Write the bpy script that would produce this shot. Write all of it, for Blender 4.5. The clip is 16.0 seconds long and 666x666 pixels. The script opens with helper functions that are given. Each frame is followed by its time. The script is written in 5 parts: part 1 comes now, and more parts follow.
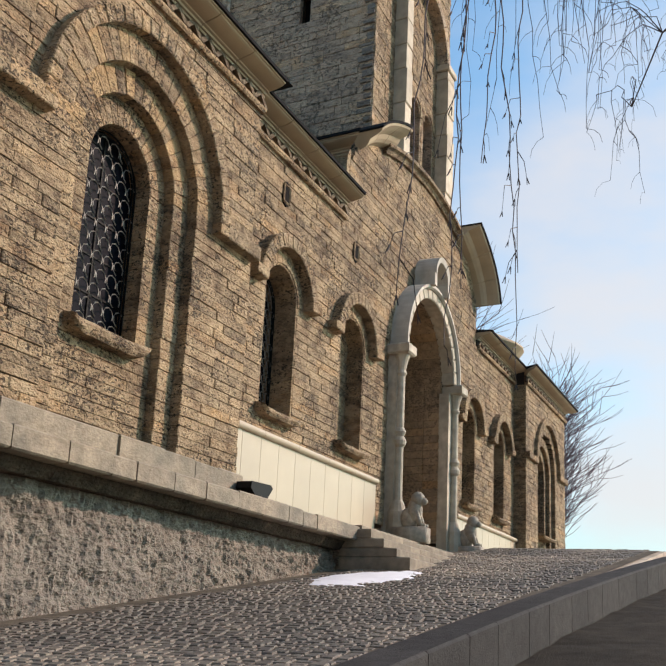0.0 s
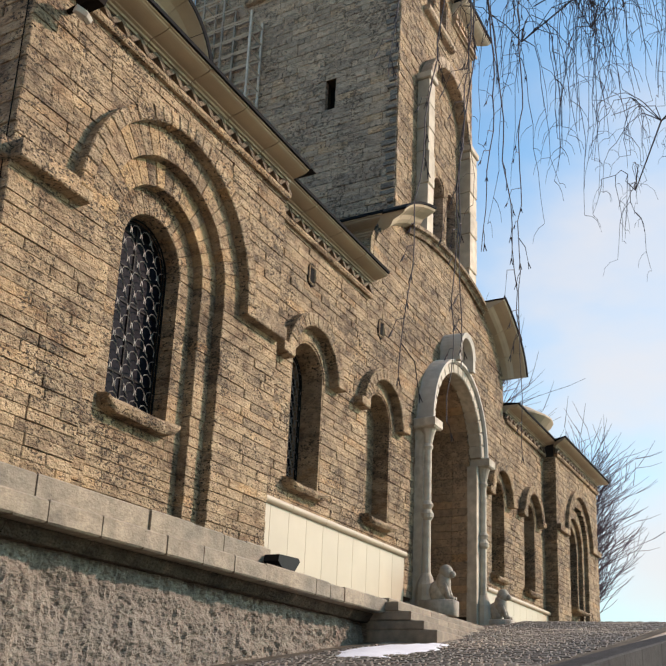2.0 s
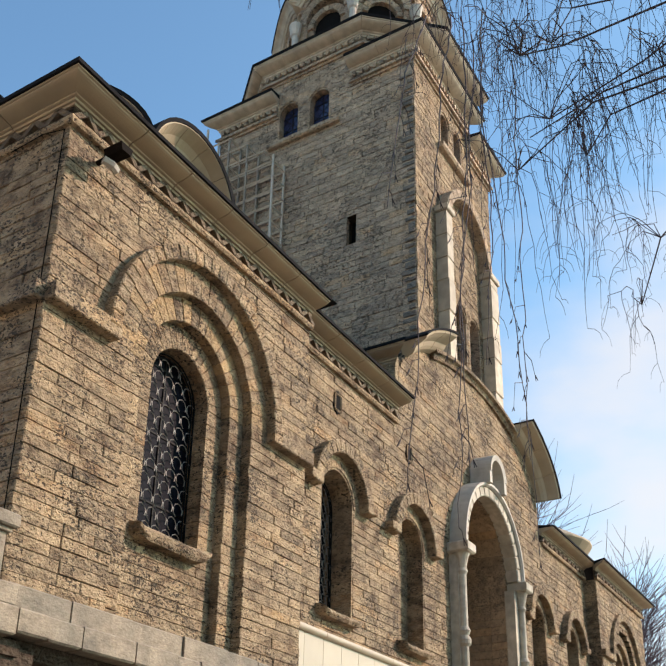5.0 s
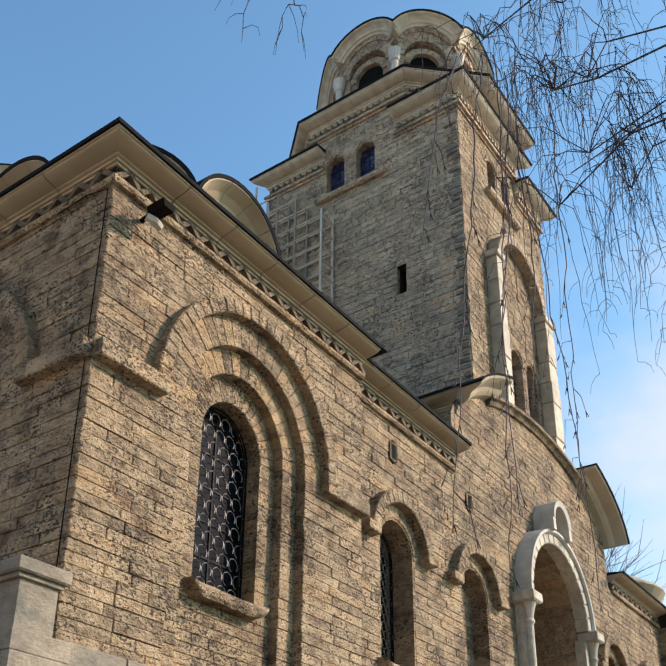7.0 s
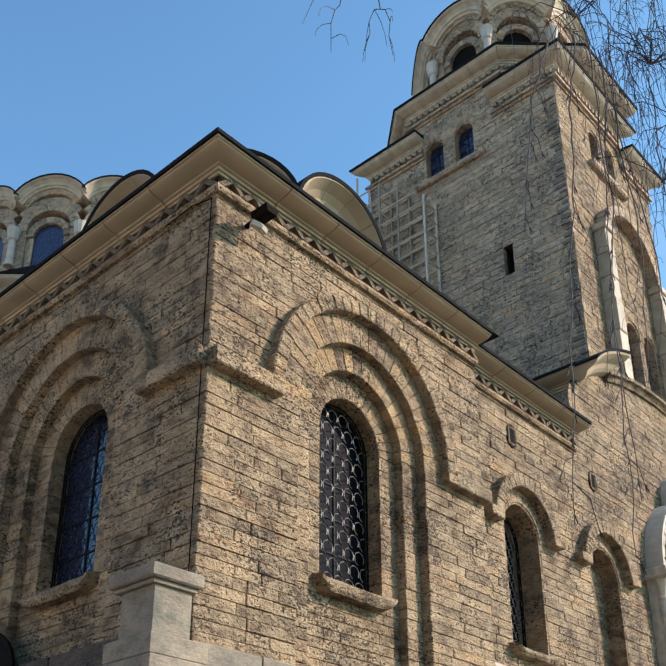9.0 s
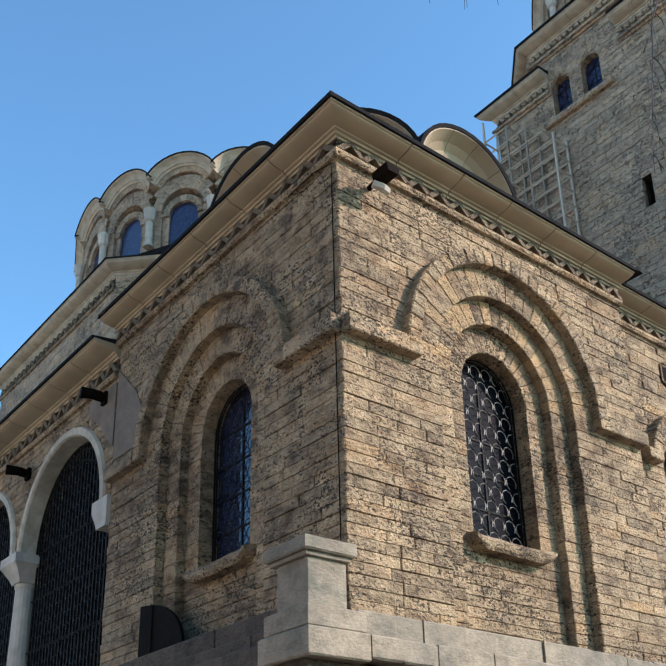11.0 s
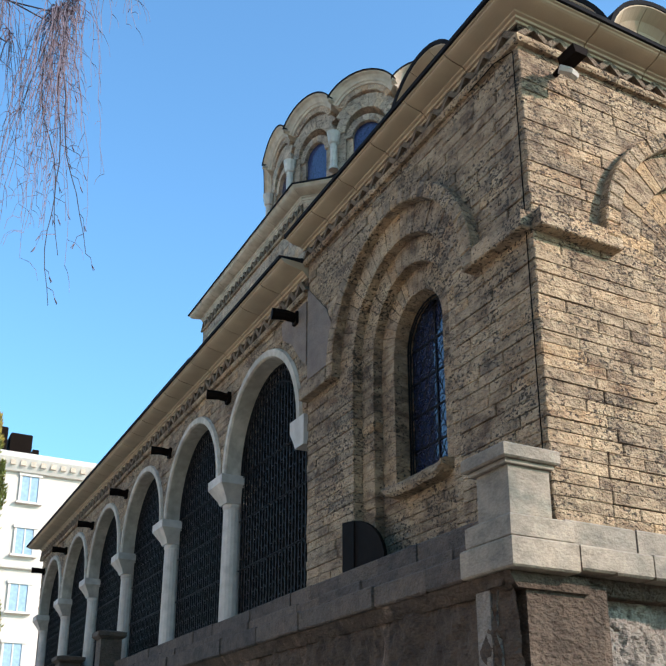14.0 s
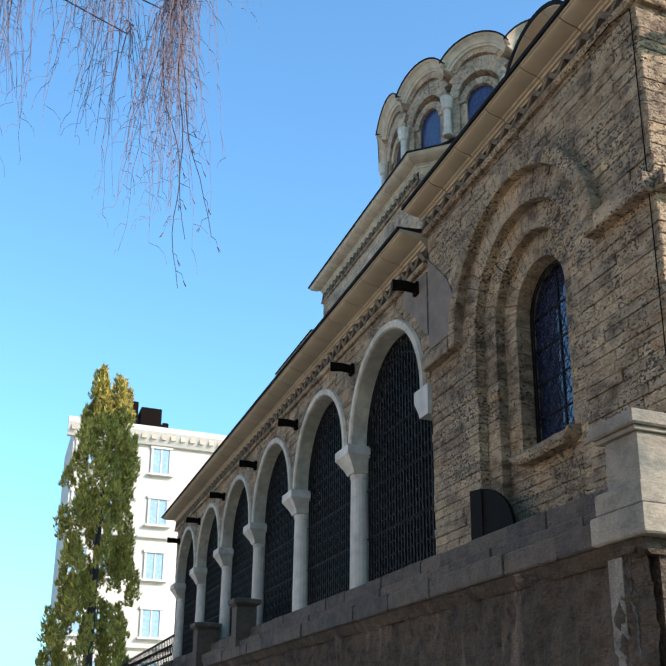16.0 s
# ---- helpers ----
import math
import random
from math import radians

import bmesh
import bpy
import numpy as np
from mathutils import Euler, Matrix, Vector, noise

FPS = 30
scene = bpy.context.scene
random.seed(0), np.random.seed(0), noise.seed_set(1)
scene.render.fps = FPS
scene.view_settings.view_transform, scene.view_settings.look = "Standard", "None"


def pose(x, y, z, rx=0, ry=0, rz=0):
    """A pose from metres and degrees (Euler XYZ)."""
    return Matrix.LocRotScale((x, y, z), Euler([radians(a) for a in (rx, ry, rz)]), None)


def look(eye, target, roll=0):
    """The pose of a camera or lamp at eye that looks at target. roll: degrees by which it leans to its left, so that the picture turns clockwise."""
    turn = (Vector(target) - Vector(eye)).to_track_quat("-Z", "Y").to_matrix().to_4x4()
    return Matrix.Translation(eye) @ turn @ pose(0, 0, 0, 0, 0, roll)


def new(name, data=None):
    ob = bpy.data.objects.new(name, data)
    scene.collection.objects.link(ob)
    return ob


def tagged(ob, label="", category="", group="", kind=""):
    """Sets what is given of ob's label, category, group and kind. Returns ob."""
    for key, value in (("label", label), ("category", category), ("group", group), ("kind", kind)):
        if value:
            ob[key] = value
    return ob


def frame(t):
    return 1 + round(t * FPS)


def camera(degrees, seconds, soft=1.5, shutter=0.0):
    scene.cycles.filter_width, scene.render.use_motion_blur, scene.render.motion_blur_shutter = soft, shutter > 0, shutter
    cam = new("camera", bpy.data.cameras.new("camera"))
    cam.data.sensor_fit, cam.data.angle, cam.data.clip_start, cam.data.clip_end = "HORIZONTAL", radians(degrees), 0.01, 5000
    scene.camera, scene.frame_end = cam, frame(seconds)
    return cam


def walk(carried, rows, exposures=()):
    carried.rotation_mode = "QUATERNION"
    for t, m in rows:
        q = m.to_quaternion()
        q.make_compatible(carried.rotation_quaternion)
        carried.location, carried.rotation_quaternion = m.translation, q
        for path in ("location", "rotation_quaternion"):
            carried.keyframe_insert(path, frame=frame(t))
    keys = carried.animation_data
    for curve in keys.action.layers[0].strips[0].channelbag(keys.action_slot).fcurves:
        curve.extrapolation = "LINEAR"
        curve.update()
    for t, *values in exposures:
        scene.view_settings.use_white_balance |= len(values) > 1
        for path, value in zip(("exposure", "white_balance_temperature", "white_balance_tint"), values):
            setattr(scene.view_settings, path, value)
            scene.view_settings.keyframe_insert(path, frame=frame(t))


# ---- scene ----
# ---- camera ----
cam = camera(34.13, 16.0, soft=1.65)
ROWS = [
    (0, -5.120, -5.850, 0.800, 105.55, -2.75, -63.12),
    (0.5, -5.193, -5.939, 0.815, 105.94, -2.89, -62.68),
    (1, -5.287, -6.019, 0.812, 106.89, -2.92, -62.04),
    (1.5, -5.361, -6.090, 0.761, 108.02, -2.72, -61.65),
    (2, -5.439, -6.162, 0.716, 109.34, -2.57, -61.15),
    (2.5, -5.505, -6.227, 0.692, 110.21, -2.34, -60.72),
    (3, -5.559, -6.288, 0.633, 111.48, -1.98, -60.21),
    (3.5, -5.620, -6.347, 0.573, 112.76, -1.71, -59.90),
    (4, -5.658, -6.388, 0.526, 114.02, -1.44, -59.57),
    (6.5, -5.513, -6.441, 0.471, 118.80, -0.70, -55.91),
    (7, -5.483, -6.464, 0.460, 119.20, -0.49, -54.69),
    (7.5, -5.552, -6.499, 0.462, 119.11, -0.58, -53.37),
    (8, -5.583, -6.522, 0.471, 118.91, -0.55, -51.80),
    (8.5, -5.572, -6.538, 0.486, 118.69, -0.23, -49.80),
    (11, -5.422, -6.550, 0.638, 116.02, 1.27, -38.49),
    (11.5, -5.357, -6.521, 0.672, 115.23, 1.41, -36.32),
    (12, -5.305, -6.461, 0.676, 114.62, 1.39, -34.66),
    (12.5, -5.244, -6.405, 0.690, 113.74, 1.31, -32.58),
    (13, -5.207, -6.341, 0.651, 113.47, 0.85, -30.99),
    (13.5, -5.180, -6.311, 0.655, 112.83, 0.55, -29.18),
    (14, -5.133, -6.240, 0.663, 112.13, 0.01, -27.76),
    (14.5, -5.089, -6.190, 0.672, 111.43, -0.38, -25.86),
    (15, -5.174, -6.301, 0.689, 110.77, 0.00, -24.14),
    (15.5, -5.203, -6.347, 0.671, 110.53, -0.24, -22.28),
    (16, -5.205, -6.331, 0.666, 110.40, -0.43, -21.18),
]
walk(cam, [(t, pose(x, y, z, a, b, c)) for t, x, y, z, a, b, c in ROWS], [(0.0, 0.42, 8200, 45), (4.0, 0.57, 8250, 45), (8.0, 0.63, 7700, 42), (12.0, 0.80, 7080, 41), (16.0, 0.92, 7080, 40)])

# ---- world and sun ----
SUN_DIR = Vector((0.875, -0.91, 0.70)).normalized()      # towards the sun
world = bpy.data.worlds.new("sky_world")
scene.world = world
world.use_nodes = True
wn = world.node_tree.nodes
sky = wn.new("ShaderNodeTexSky")
sky.sky_type = "NISHITA"
sky.sun_disc = False
sky.sun_elevation = math.asin(SUN_DIR.z)
sky.sun_rotation = math.atan2(SUN_DIR.x, SUN_DIR.y)
sky.air_density, sky.dust_density, sky.ozone_density = 1.0, 1.7, 4.0
wn["Background"].inputs["Strength"].default_value = 0.182
tint = wn.new("ShaderNodeMix")
tint.data_type, tint.blend_type = "RGBA", "MULTIPLY"
tint.inputs[0].default_value = 1.0
tint.inputs[7].default_value = (0.455, 1.085, 1.06, 1.0)
world.node_tree.links.new(sky.outputs["Color"], tint.inputs[6])

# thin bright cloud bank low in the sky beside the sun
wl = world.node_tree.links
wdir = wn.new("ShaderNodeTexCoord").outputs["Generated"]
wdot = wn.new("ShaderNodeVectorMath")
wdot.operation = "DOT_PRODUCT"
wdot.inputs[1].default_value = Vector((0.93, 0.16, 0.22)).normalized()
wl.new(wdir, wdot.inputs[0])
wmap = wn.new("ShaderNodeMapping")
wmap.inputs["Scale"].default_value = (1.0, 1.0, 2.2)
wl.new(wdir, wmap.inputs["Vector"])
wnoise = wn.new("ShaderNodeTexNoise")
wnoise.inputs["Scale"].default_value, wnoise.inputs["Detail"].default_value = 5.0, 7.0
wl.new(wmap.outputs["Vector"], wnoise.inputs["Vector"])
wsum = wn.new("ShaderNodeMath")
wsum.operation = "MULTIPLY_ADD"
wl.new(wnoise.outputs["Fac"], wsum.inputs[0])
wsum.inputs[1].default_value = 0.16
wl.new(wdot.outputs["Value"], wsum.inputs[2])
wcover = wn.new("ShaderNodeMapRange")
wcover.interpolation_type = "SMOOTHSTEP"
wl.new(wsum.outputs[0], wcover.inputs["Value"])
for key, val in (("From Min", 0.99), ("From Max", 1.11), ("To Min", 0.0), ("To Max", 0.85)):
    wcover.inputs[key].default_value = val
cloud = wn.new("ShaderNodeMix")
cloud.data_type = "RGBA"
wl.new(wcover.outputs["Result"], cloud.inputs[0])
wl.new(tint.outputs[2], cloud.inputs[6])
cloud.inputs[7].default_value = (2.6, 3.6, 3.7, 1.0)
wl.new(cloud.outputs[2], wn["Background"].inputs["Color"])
sun = new("sun", bpy.data.lights.new("sun", "SUN"))
sun.data.energy, sun.data.angle, sun.data.color = 2.9, radians(0.5), (1.0, 0.95, 0.84)
sun.matrix_world = look((0, 0, 40), Vector((0, 0, 40)) - SUN_DIR)

# ---- materials ----
def material(name, colour, rough=0.85, scale=6.0, vary=0.25, bump=0.3, island=0.0, per_object=0.0,
             pits=0.0, stain=0.3, stain_colour=None, metal=0.0, fine=60.0, streak=0.0, pit_scale=26.0, transmission=0.0, tint=None, mottle=0.0, drips=0.0):
    m = bpy.data.materials.new(name)
    m.use_nodes = True
    nt = m.node_tree
    n, ln = nt.nodes, nt.links
    bsdf = n["Principled BSDF"]
    bsdf.inputs["Roughness"].default_value = rough
    bsdf.inputs["Metallic"].default_value = metal
    bsdf.inputs["Transmission Weight"].default_value = transmission
    geo = n.new("ShaderNodeNewGeometry")
    pos = geo.outputs["Position"]

    def tex(sc, detail=4.0, stretch=None):
        t = n.new("ShaderNodeTexNoise")
        t.inputs["Scale"].default_value = sc
        t.inputs["Detail"].default_value = detail
        src = pos
        if stretch:
            mp = n.new("ShaderNodeMapping")
            mp.inputs["Scale"].default_value = stretch
            ln.new(pos, mp.inputs["Vector"])
            src = mp.outputs["Vector"]
        ln.new(src, t.inputs["Vector"])
        return t.outputs["Fac"]

    def rng(fac, a, b, lo, hi):
        r = n.new("ShaderNodeMapRange")
        ln.new(fac, r.inputs["Value"])
        for k, v in zip(("From Min", "From Max", "To Min", "To Max"), (a, b, lo, hi)):
            r.inputs[k].default_value = v
        return r.outputs["Result"]

    def mix(fac, a, b, kind="MIX"):
        x = n.new("ShaderNodeMix")
        x.data_type, x.blend_type = "RGBA", kind
        if isinstance(fac, float):
            x.inputs[0].default_value = fac
        else:
            ln.new(fac, x.inputs[0])
        for k, v in ((6, a), (7, b)):
            if isinstance(v, tuple):
                x.inputs[k].default_value = (*v, 1.0)
            else:
                ln.new(v, x.inputs[k])
        return x.outputs[2]

    dark = tuple(c * (1 - vary) for c in colour)
    light = tuple(min(0.95, c * (1 + vary)) for c in colour)
    col = mix(rng(tex(scale), 0.3, 0.7, 0, 1), dark, light)
    if stain:
        sc = stain_colour or tuple(c * 0.55 for c in colour)
        f = rng(tex(scale * 0.17, 6.0, (1, 1, 0.45) if streak else None), 0.38, 0.60, 0, stain)
        col = mix(f, col, sc)
    if streak:
        f = rng(tex(7.0, 3.0, (1.0, 1.0, 0.07)), 0.5, 0.75, 0, streak)
        col = mix(f, col, tuple(c * 0.5 for c in colour))
    if drips:
        f = rng(tex(3.4, 5.0, (1.0, 1.0, 0.12)), 0.6, 0.72, 0, drips)
        col = mix(f, col, tuple(min(.8, c * 4.0) for c in colour))
    for amount, out in ((island, geo.outputs["Random Per Island"]), (per_object, None)):
        if amount:
            if out is None:
                out = n.new("ShaderNodeObjectInfo").outputs["Random"]
            ramp = n.new("ShaderNodeValToRGB")
            e = ramp.color_ramp.elements
            t = tint or (1.12, 0.95, 0.75)
            e[0].position, e[0].color = 0.0, (1 - amount, 1 - amount, 1 - amount * 0.95, 1)
            e[1].position, e[1].color = 1.0, (1 + amount * 0.5, 1 + amount * 0.45, 1 + amount * 0.4, 1)
            mid = e.new(0.86)
            mid.color = (1 + amount * 0.35, 1 + amount * 0.3, 1 + amount * 0.2, 1)
            mid = e.new(0.9)
            mid.color = (t[0], t[1], t[2], 1)
            ln.new(out, ramp.inputs["Fac"])
            col = mix(1.0, col, ramp.outputs["Color"], "MULTIPLY")
    height = tex(fine, 5.0)
    if mottle:
        f = rng(tex(26.0, 6.0, (1, 1, 3.0)), 0.28, 0.72, 1 - mottle, 1 + mottle * 0.8)
        col = mix(1.0, col, f, "MULTIPLY")
        f = rng(tex(5.0, 5.0, (1, 1, 2.0)), 0.38, 0.62, 0.0, mottle)
        col = mix(f, col, tuple(min(.9, c * k) for c, k in zip(colour, (1.35, 1.42, 1.5))))
        add = n.new("ShaderNodeMath")
        add.operation = "MULTIPLY_ADD"
        ln.new(tex(20.0, 4.0, (1, 1, 1.6)), add.inputs[0])
        add.inputs[1].default_value = 2.0
        ln.new(height, add.inputs[2])
        height = add.outputs[0]
    if pits:
        v = n.new("ShaderNodeTexNoise")
        v.inputs["Scale"].default_value = pit_scale
        v.inputs["Detail"].default_value = 3.0
        v.inputs["Distortion"].default_value = 0.6
        mp = n.new("ShaderNodeMapping")
        mp.inputs["Scale"].default_value = (1, 1, 1.7)
        ln.new(pos, mp.inputs["Vector"])
        ln.new(mp.outputs["Vector"], v.inputs["Vector"])
        patch = rng(tex(1.7, 3.0), 0.35, 0.65, -0.07, 0.07)
        add = n.new("ShaderNodeMath")
        add.operation = "ADD"
        ln.new(v.outputs["Fac"], add.inputs[0])
        ln.new(patch, add.inputs[1])
        hole = rng(add.outputs[0], 0.572, 0.63, 0, 1)
        col = mix(rng(hole, 0, 1, 0, pits), col, tuple(c * 0.16 for c in colour))
        sub = n.new("ShaderNodeMath")
        sub.operation = "MULTIPLY_ADD"
        ln.new(hole, sub.inputs[0])
        sub.inputs[1].default_value = -2.2
        ln.new(height, sub.inputs[2])
        height = sub.outputs[0]
    ln.new(col, bsdf.inputs["Base Color"])
    if bump:
        b = n.new("ShaderNodeBump")
        b.inputs["Strength"].default_value = bump
        b.inputs["Distance"].default_value = 0.022 if mottle else 0.012
        ln.new(height, b.inputs["Height"])
        ln.new(b.outputs["Normal"], bsdf.inputs["Normal"])
    return m


STONE = (0.355, 0.242, 0.139)
M_BRICK = material("tan_tuff", STONE, 0.9, 9.0, 0.28, 0.9, island=0.42, pits=0.95, mottle=0.52, stain=0.9, stain_colour=(0.145, 0.085, 0.045))
M_BRICK_OB = material("tan_tuff_block", STONE, 0.9, 9.0, 0.28, 0.9, per_object=0.42, pits=0.95, mottle=0.52, stain=0.9, stain_colour=(0.145, 0.085, 0.045))
M_TOWER = material("grey_tan_tuff", (0.455, 0.325, 0.222), 0.9, 8.0, 0.28, 0.9, island=0.32, pits=0.6, mottle=0.35, stain=0.4, pit_scale=15.0)
M_TOWER_OB = material("grey_tan_tuff_block", (0.455, 0.325, 0.222), 0.9, 8.0, 0.28, 0.9, per_object=0.32, pits=0.6, mottle=0.35, stain=0.4, pit_scale=15.0)
M_MORTAR = material("mortar", (0.07, 0.05, 0.033), 0.95, 12.0, 0.2, 0.5)
M_COVE = material("buff_render", (0.39, 0.295, 0.19), 0.75, 3.0, 0.1, 0.15, island=0.08, stain=0.25, tint=(1, 1, 1))
M_COVE_PALE = material("pale_stone_cove", (0.48, 0.40, 0.30), 0.8, 5.0, 0.2, 0.3, island=0.08, stain=0.35, tint=(1, 1, 1))
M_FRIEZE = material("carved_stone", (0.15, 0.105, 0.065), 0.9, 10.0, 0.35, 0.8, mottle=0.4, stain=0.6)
M_METAL = material("dark_sheet_roof", (0.012, 0.012, 0.013), 0.95, 4.0, 0.3, 0.1)
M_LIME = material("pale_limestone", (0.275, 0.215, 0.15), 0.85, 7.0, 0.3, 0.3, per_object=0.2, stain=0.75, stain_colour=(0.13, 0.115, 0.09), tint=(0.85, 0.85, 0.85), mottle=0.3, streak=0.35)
M_WHITE = material("white_stone", (0.52, 0.465, 0.39), 0.75, 6.0, 0.18, 0.4, stain=0.5, stain_colour=(0.26, 0.24, 0.20), streak=0.25)
M_MARBLE = material("cream_marble", (0.48, 0.385, 0.275), 0.45, 2.0, 0.06, 0.05, per_object=0.06, stain=0.2, tint=(1, 1, 1))
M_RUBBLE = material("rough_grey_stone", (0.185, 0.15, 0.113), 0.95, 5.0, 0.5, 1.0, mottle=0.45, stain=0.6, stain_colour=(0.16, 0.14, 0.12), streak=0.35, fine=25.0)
# darker copy of the rough stone: shade is put into its colour
M_RUBBLE_DARK = material("shade_dark_rough_stone", (0.085, 0.058, 0.04), 0.95, 4.0, 0.5, 1.0, mottle=0.4, stain=0.5, stain_colour=(0.03, 0.027, 0.024), streak=0.5, fine=25.0, drips=0.55)
M_STEP = material("worn_step_stone", (0.28, 0.222, 0.16), 0.85, 8.0, 0.25, 0.8, per_object=0.2, stain=0.5, stain_colour=(0.1, 0.085, 0.065), tint=(1, 1, 1))
M_SOIL = material("dark_soil", (0.035, 0.028, 0.02), 0.95, 5.0, 0.4, 0.8)
# darker counterpart of the front ledge stone: side shade put into its colour
M_LEDGE = material("shade_dark_side_stone", (0.115, 0.078, 0.052), 0.9, 8.0, 0.3, 0.9, per_object=0.5, mottle=0.35, streak=0.4, stain=0.5, stain_colour=(0.06, 0.05, 0.04), tint=(0.9, 0.9, 0.9))
M_IRON = material("black_iron", (0.008, 0.008, 0.008), 0.6, 20.0, 0.3, 0.1)
# paler copy of the iron for front grilles: sunlight put into its colour
M_GREYIRON = material("sunlit_grey_iron", (0.24, 0.225, 0.20), 0.55, 20.0, 0.2, 0.1, metal=0.2)
M_STEEL = material("galvanised_steel", (0.52, 0.45, 0.36), 0.6, 20.0, 0.15, 0.1)
M_GLASS = material("leaded_glass", (0.02, 0.028, 0.055), 0.08, 30.0, 0.5, 0.25, stain=0.0, fine=9.0)
# front panes: dark reflections put into a black base with low specular
M_MUTED_GLASS = material("muted_reflection_glass", (0.006, 0.007, 0.011), 0.5, 30.0, 0.5, 0.25, stain=0.0, fine=9.0)
M_GLASS.node_tree.nodes["Principled BSDF"].inputs["Specular IOR Level"].default_value = 0.45
M_MUTED_GLASS.node_tree.nodes["Principled BSDF"].inputs["Specular IOR Level"].default_value = 0.03
# near black: the dimness of the inner rooms is put into the colour
M_DARK = material("shade_dark_interior", (0.03, 0.027, 0.024), 0.9, 4.0, 0.2, 0.1)
M_RUST = material("dark_rusty_metal", (0.008, 0.005, 0.0035), 0.7, 12.0, 0.3, 0.2)
M_COBBLE = material("worn_cobble", (0.235, 0.19, 0.14), 0.7, 3.0, 0.5, 0.9, island=0.2, stain=0.7, stain_colour=(0.05, 0.045, 0.038), tint=(1.1, 1.1, 1.1))
# ground colour raised so that it bounces warm light into the shade
M_EARTH = material("paving", (0.54, 0.435, 0.335), 0.95, 3.0, 0.4, 0.8, stain=0.4)
# granite darkened so that the tree shade on the kerb sits in its colour
M_KERB = material("shaded_kerb_granite", (0.045, 0.042, 0.039), 0.8, 12.0, 0.25, 0.6, per_object=0.2, stain=0.4, tint=(1, 1, 1))
M_SNOW = material("old_snow", (0.86, 0.87, 0.9), 0.6, 6.0, 0.05, 0.4, stain=0.15, stain_colour=(0.5, 0.5, 0.5))
M_BARK = material("birch_twig", (0.038, 0.03, 0.033), 0.8, 20.0, 0.3, 0.3)
M_TWIG_PALE = material("pale_birch_twig", (0.125, 0.095, 0.115), 0.8, 20.0, 0.3, 0.3)
M_LEAF = material("conifer_leaf", (0.38, 0.32, 0.06), 0.7, 6.0, 0.4, 0.0, island=0.4, stain=0.0, tint=(1.4, 1.2, 0.8))
M_PLASTER = material("white_render", (0.50, 0.45, 0.385), 0.85, 1.0, 0.05, 0.1, stain=0.15, stain_colour=(0.6, 0.55, 0.47))
M_PLASTER_GREY = material("grey_plaster", (0.19, 0.138, 0.10), 0.85, 4.0, 0.25, 0.5, stain=0.6, mottle=0.2)
M_PANE = material("window_pane", (0.22, 0.33, 0.42), 0.08, 4.0, 0.15, 0.0, stain=0.0)
M_FRAME = material("white_frame", (0.50, 0.47, 0.41), 0.6, 4.0, 0.05, 0.0, stain=0.1)
M_DOOR = material("portal_recess_stone", (0.32, 0.215, 0.13), 0.9, 9.0, 0.25, 0.8, island=0.2, pits=0.6, stain=0.3)
M_BLUE = material("blue_leaded_glass", (0.025, 0.036, 0.085), 0.1, 20.0, 0.4, 0.2, stain=0.0)
# near black stands for unlit hollows: their shade is put into the colour
M_VOID = material("shade_black_hollow", (0.006, 0.0055, 0.005), 0.95, 4.0, 0.2, 0.0, stain=0.0)
M_ROAD = material("dark_roadbed", (0.12, 0.098, 0.073), 0.95, 8.0, 0.35, 0.6)
for dull in (M_IRON, M_METAL, M_VOID, M_ROAD, M_KERB, M_DARK, M_MORTAR, M_SOIL, M_RUBBLE_DARK):
    dull.node_tree.nodes["Principled BSDF"].inputs["Specular IOR Level"].default_value = 0.12
M_PORTAL = material("weathered_portal_stone", (0.46, 0.395, 0.305), 0.8, 7.0, 0.25, 0.4, stain=0.5, stain_colour=(0.22, 0.2, 0.15), streak=0.3)
M_RUST.node_tree.nodes["Principled BSDF"].inputs["Specular IOR Level"].default_value = 0.03
M_GOLD = material("golden_voussoir", (0.43, 0.275, 0.14), 0.9, 9.0, 0.25, 0.8, per_object=0.3, pits=0.7, mottle=0.25, stain=0.4)
M_LION = material("weathered_lion_stone", (0.33, 0.29, 0.23), 0.9, 14.0, 0.25, 0.8, stain=0.5)

# ---- plan: u runs along the sunlit front, v along the shaded side, from their corner ----
Z0, ZS = 1.8, 0.871


def W(p):
    u, v, z = p
    return Vector((0.952 * u + 0.077 * v, 0.078 * u + 0.988 * v, ZS * (z - Z0)))


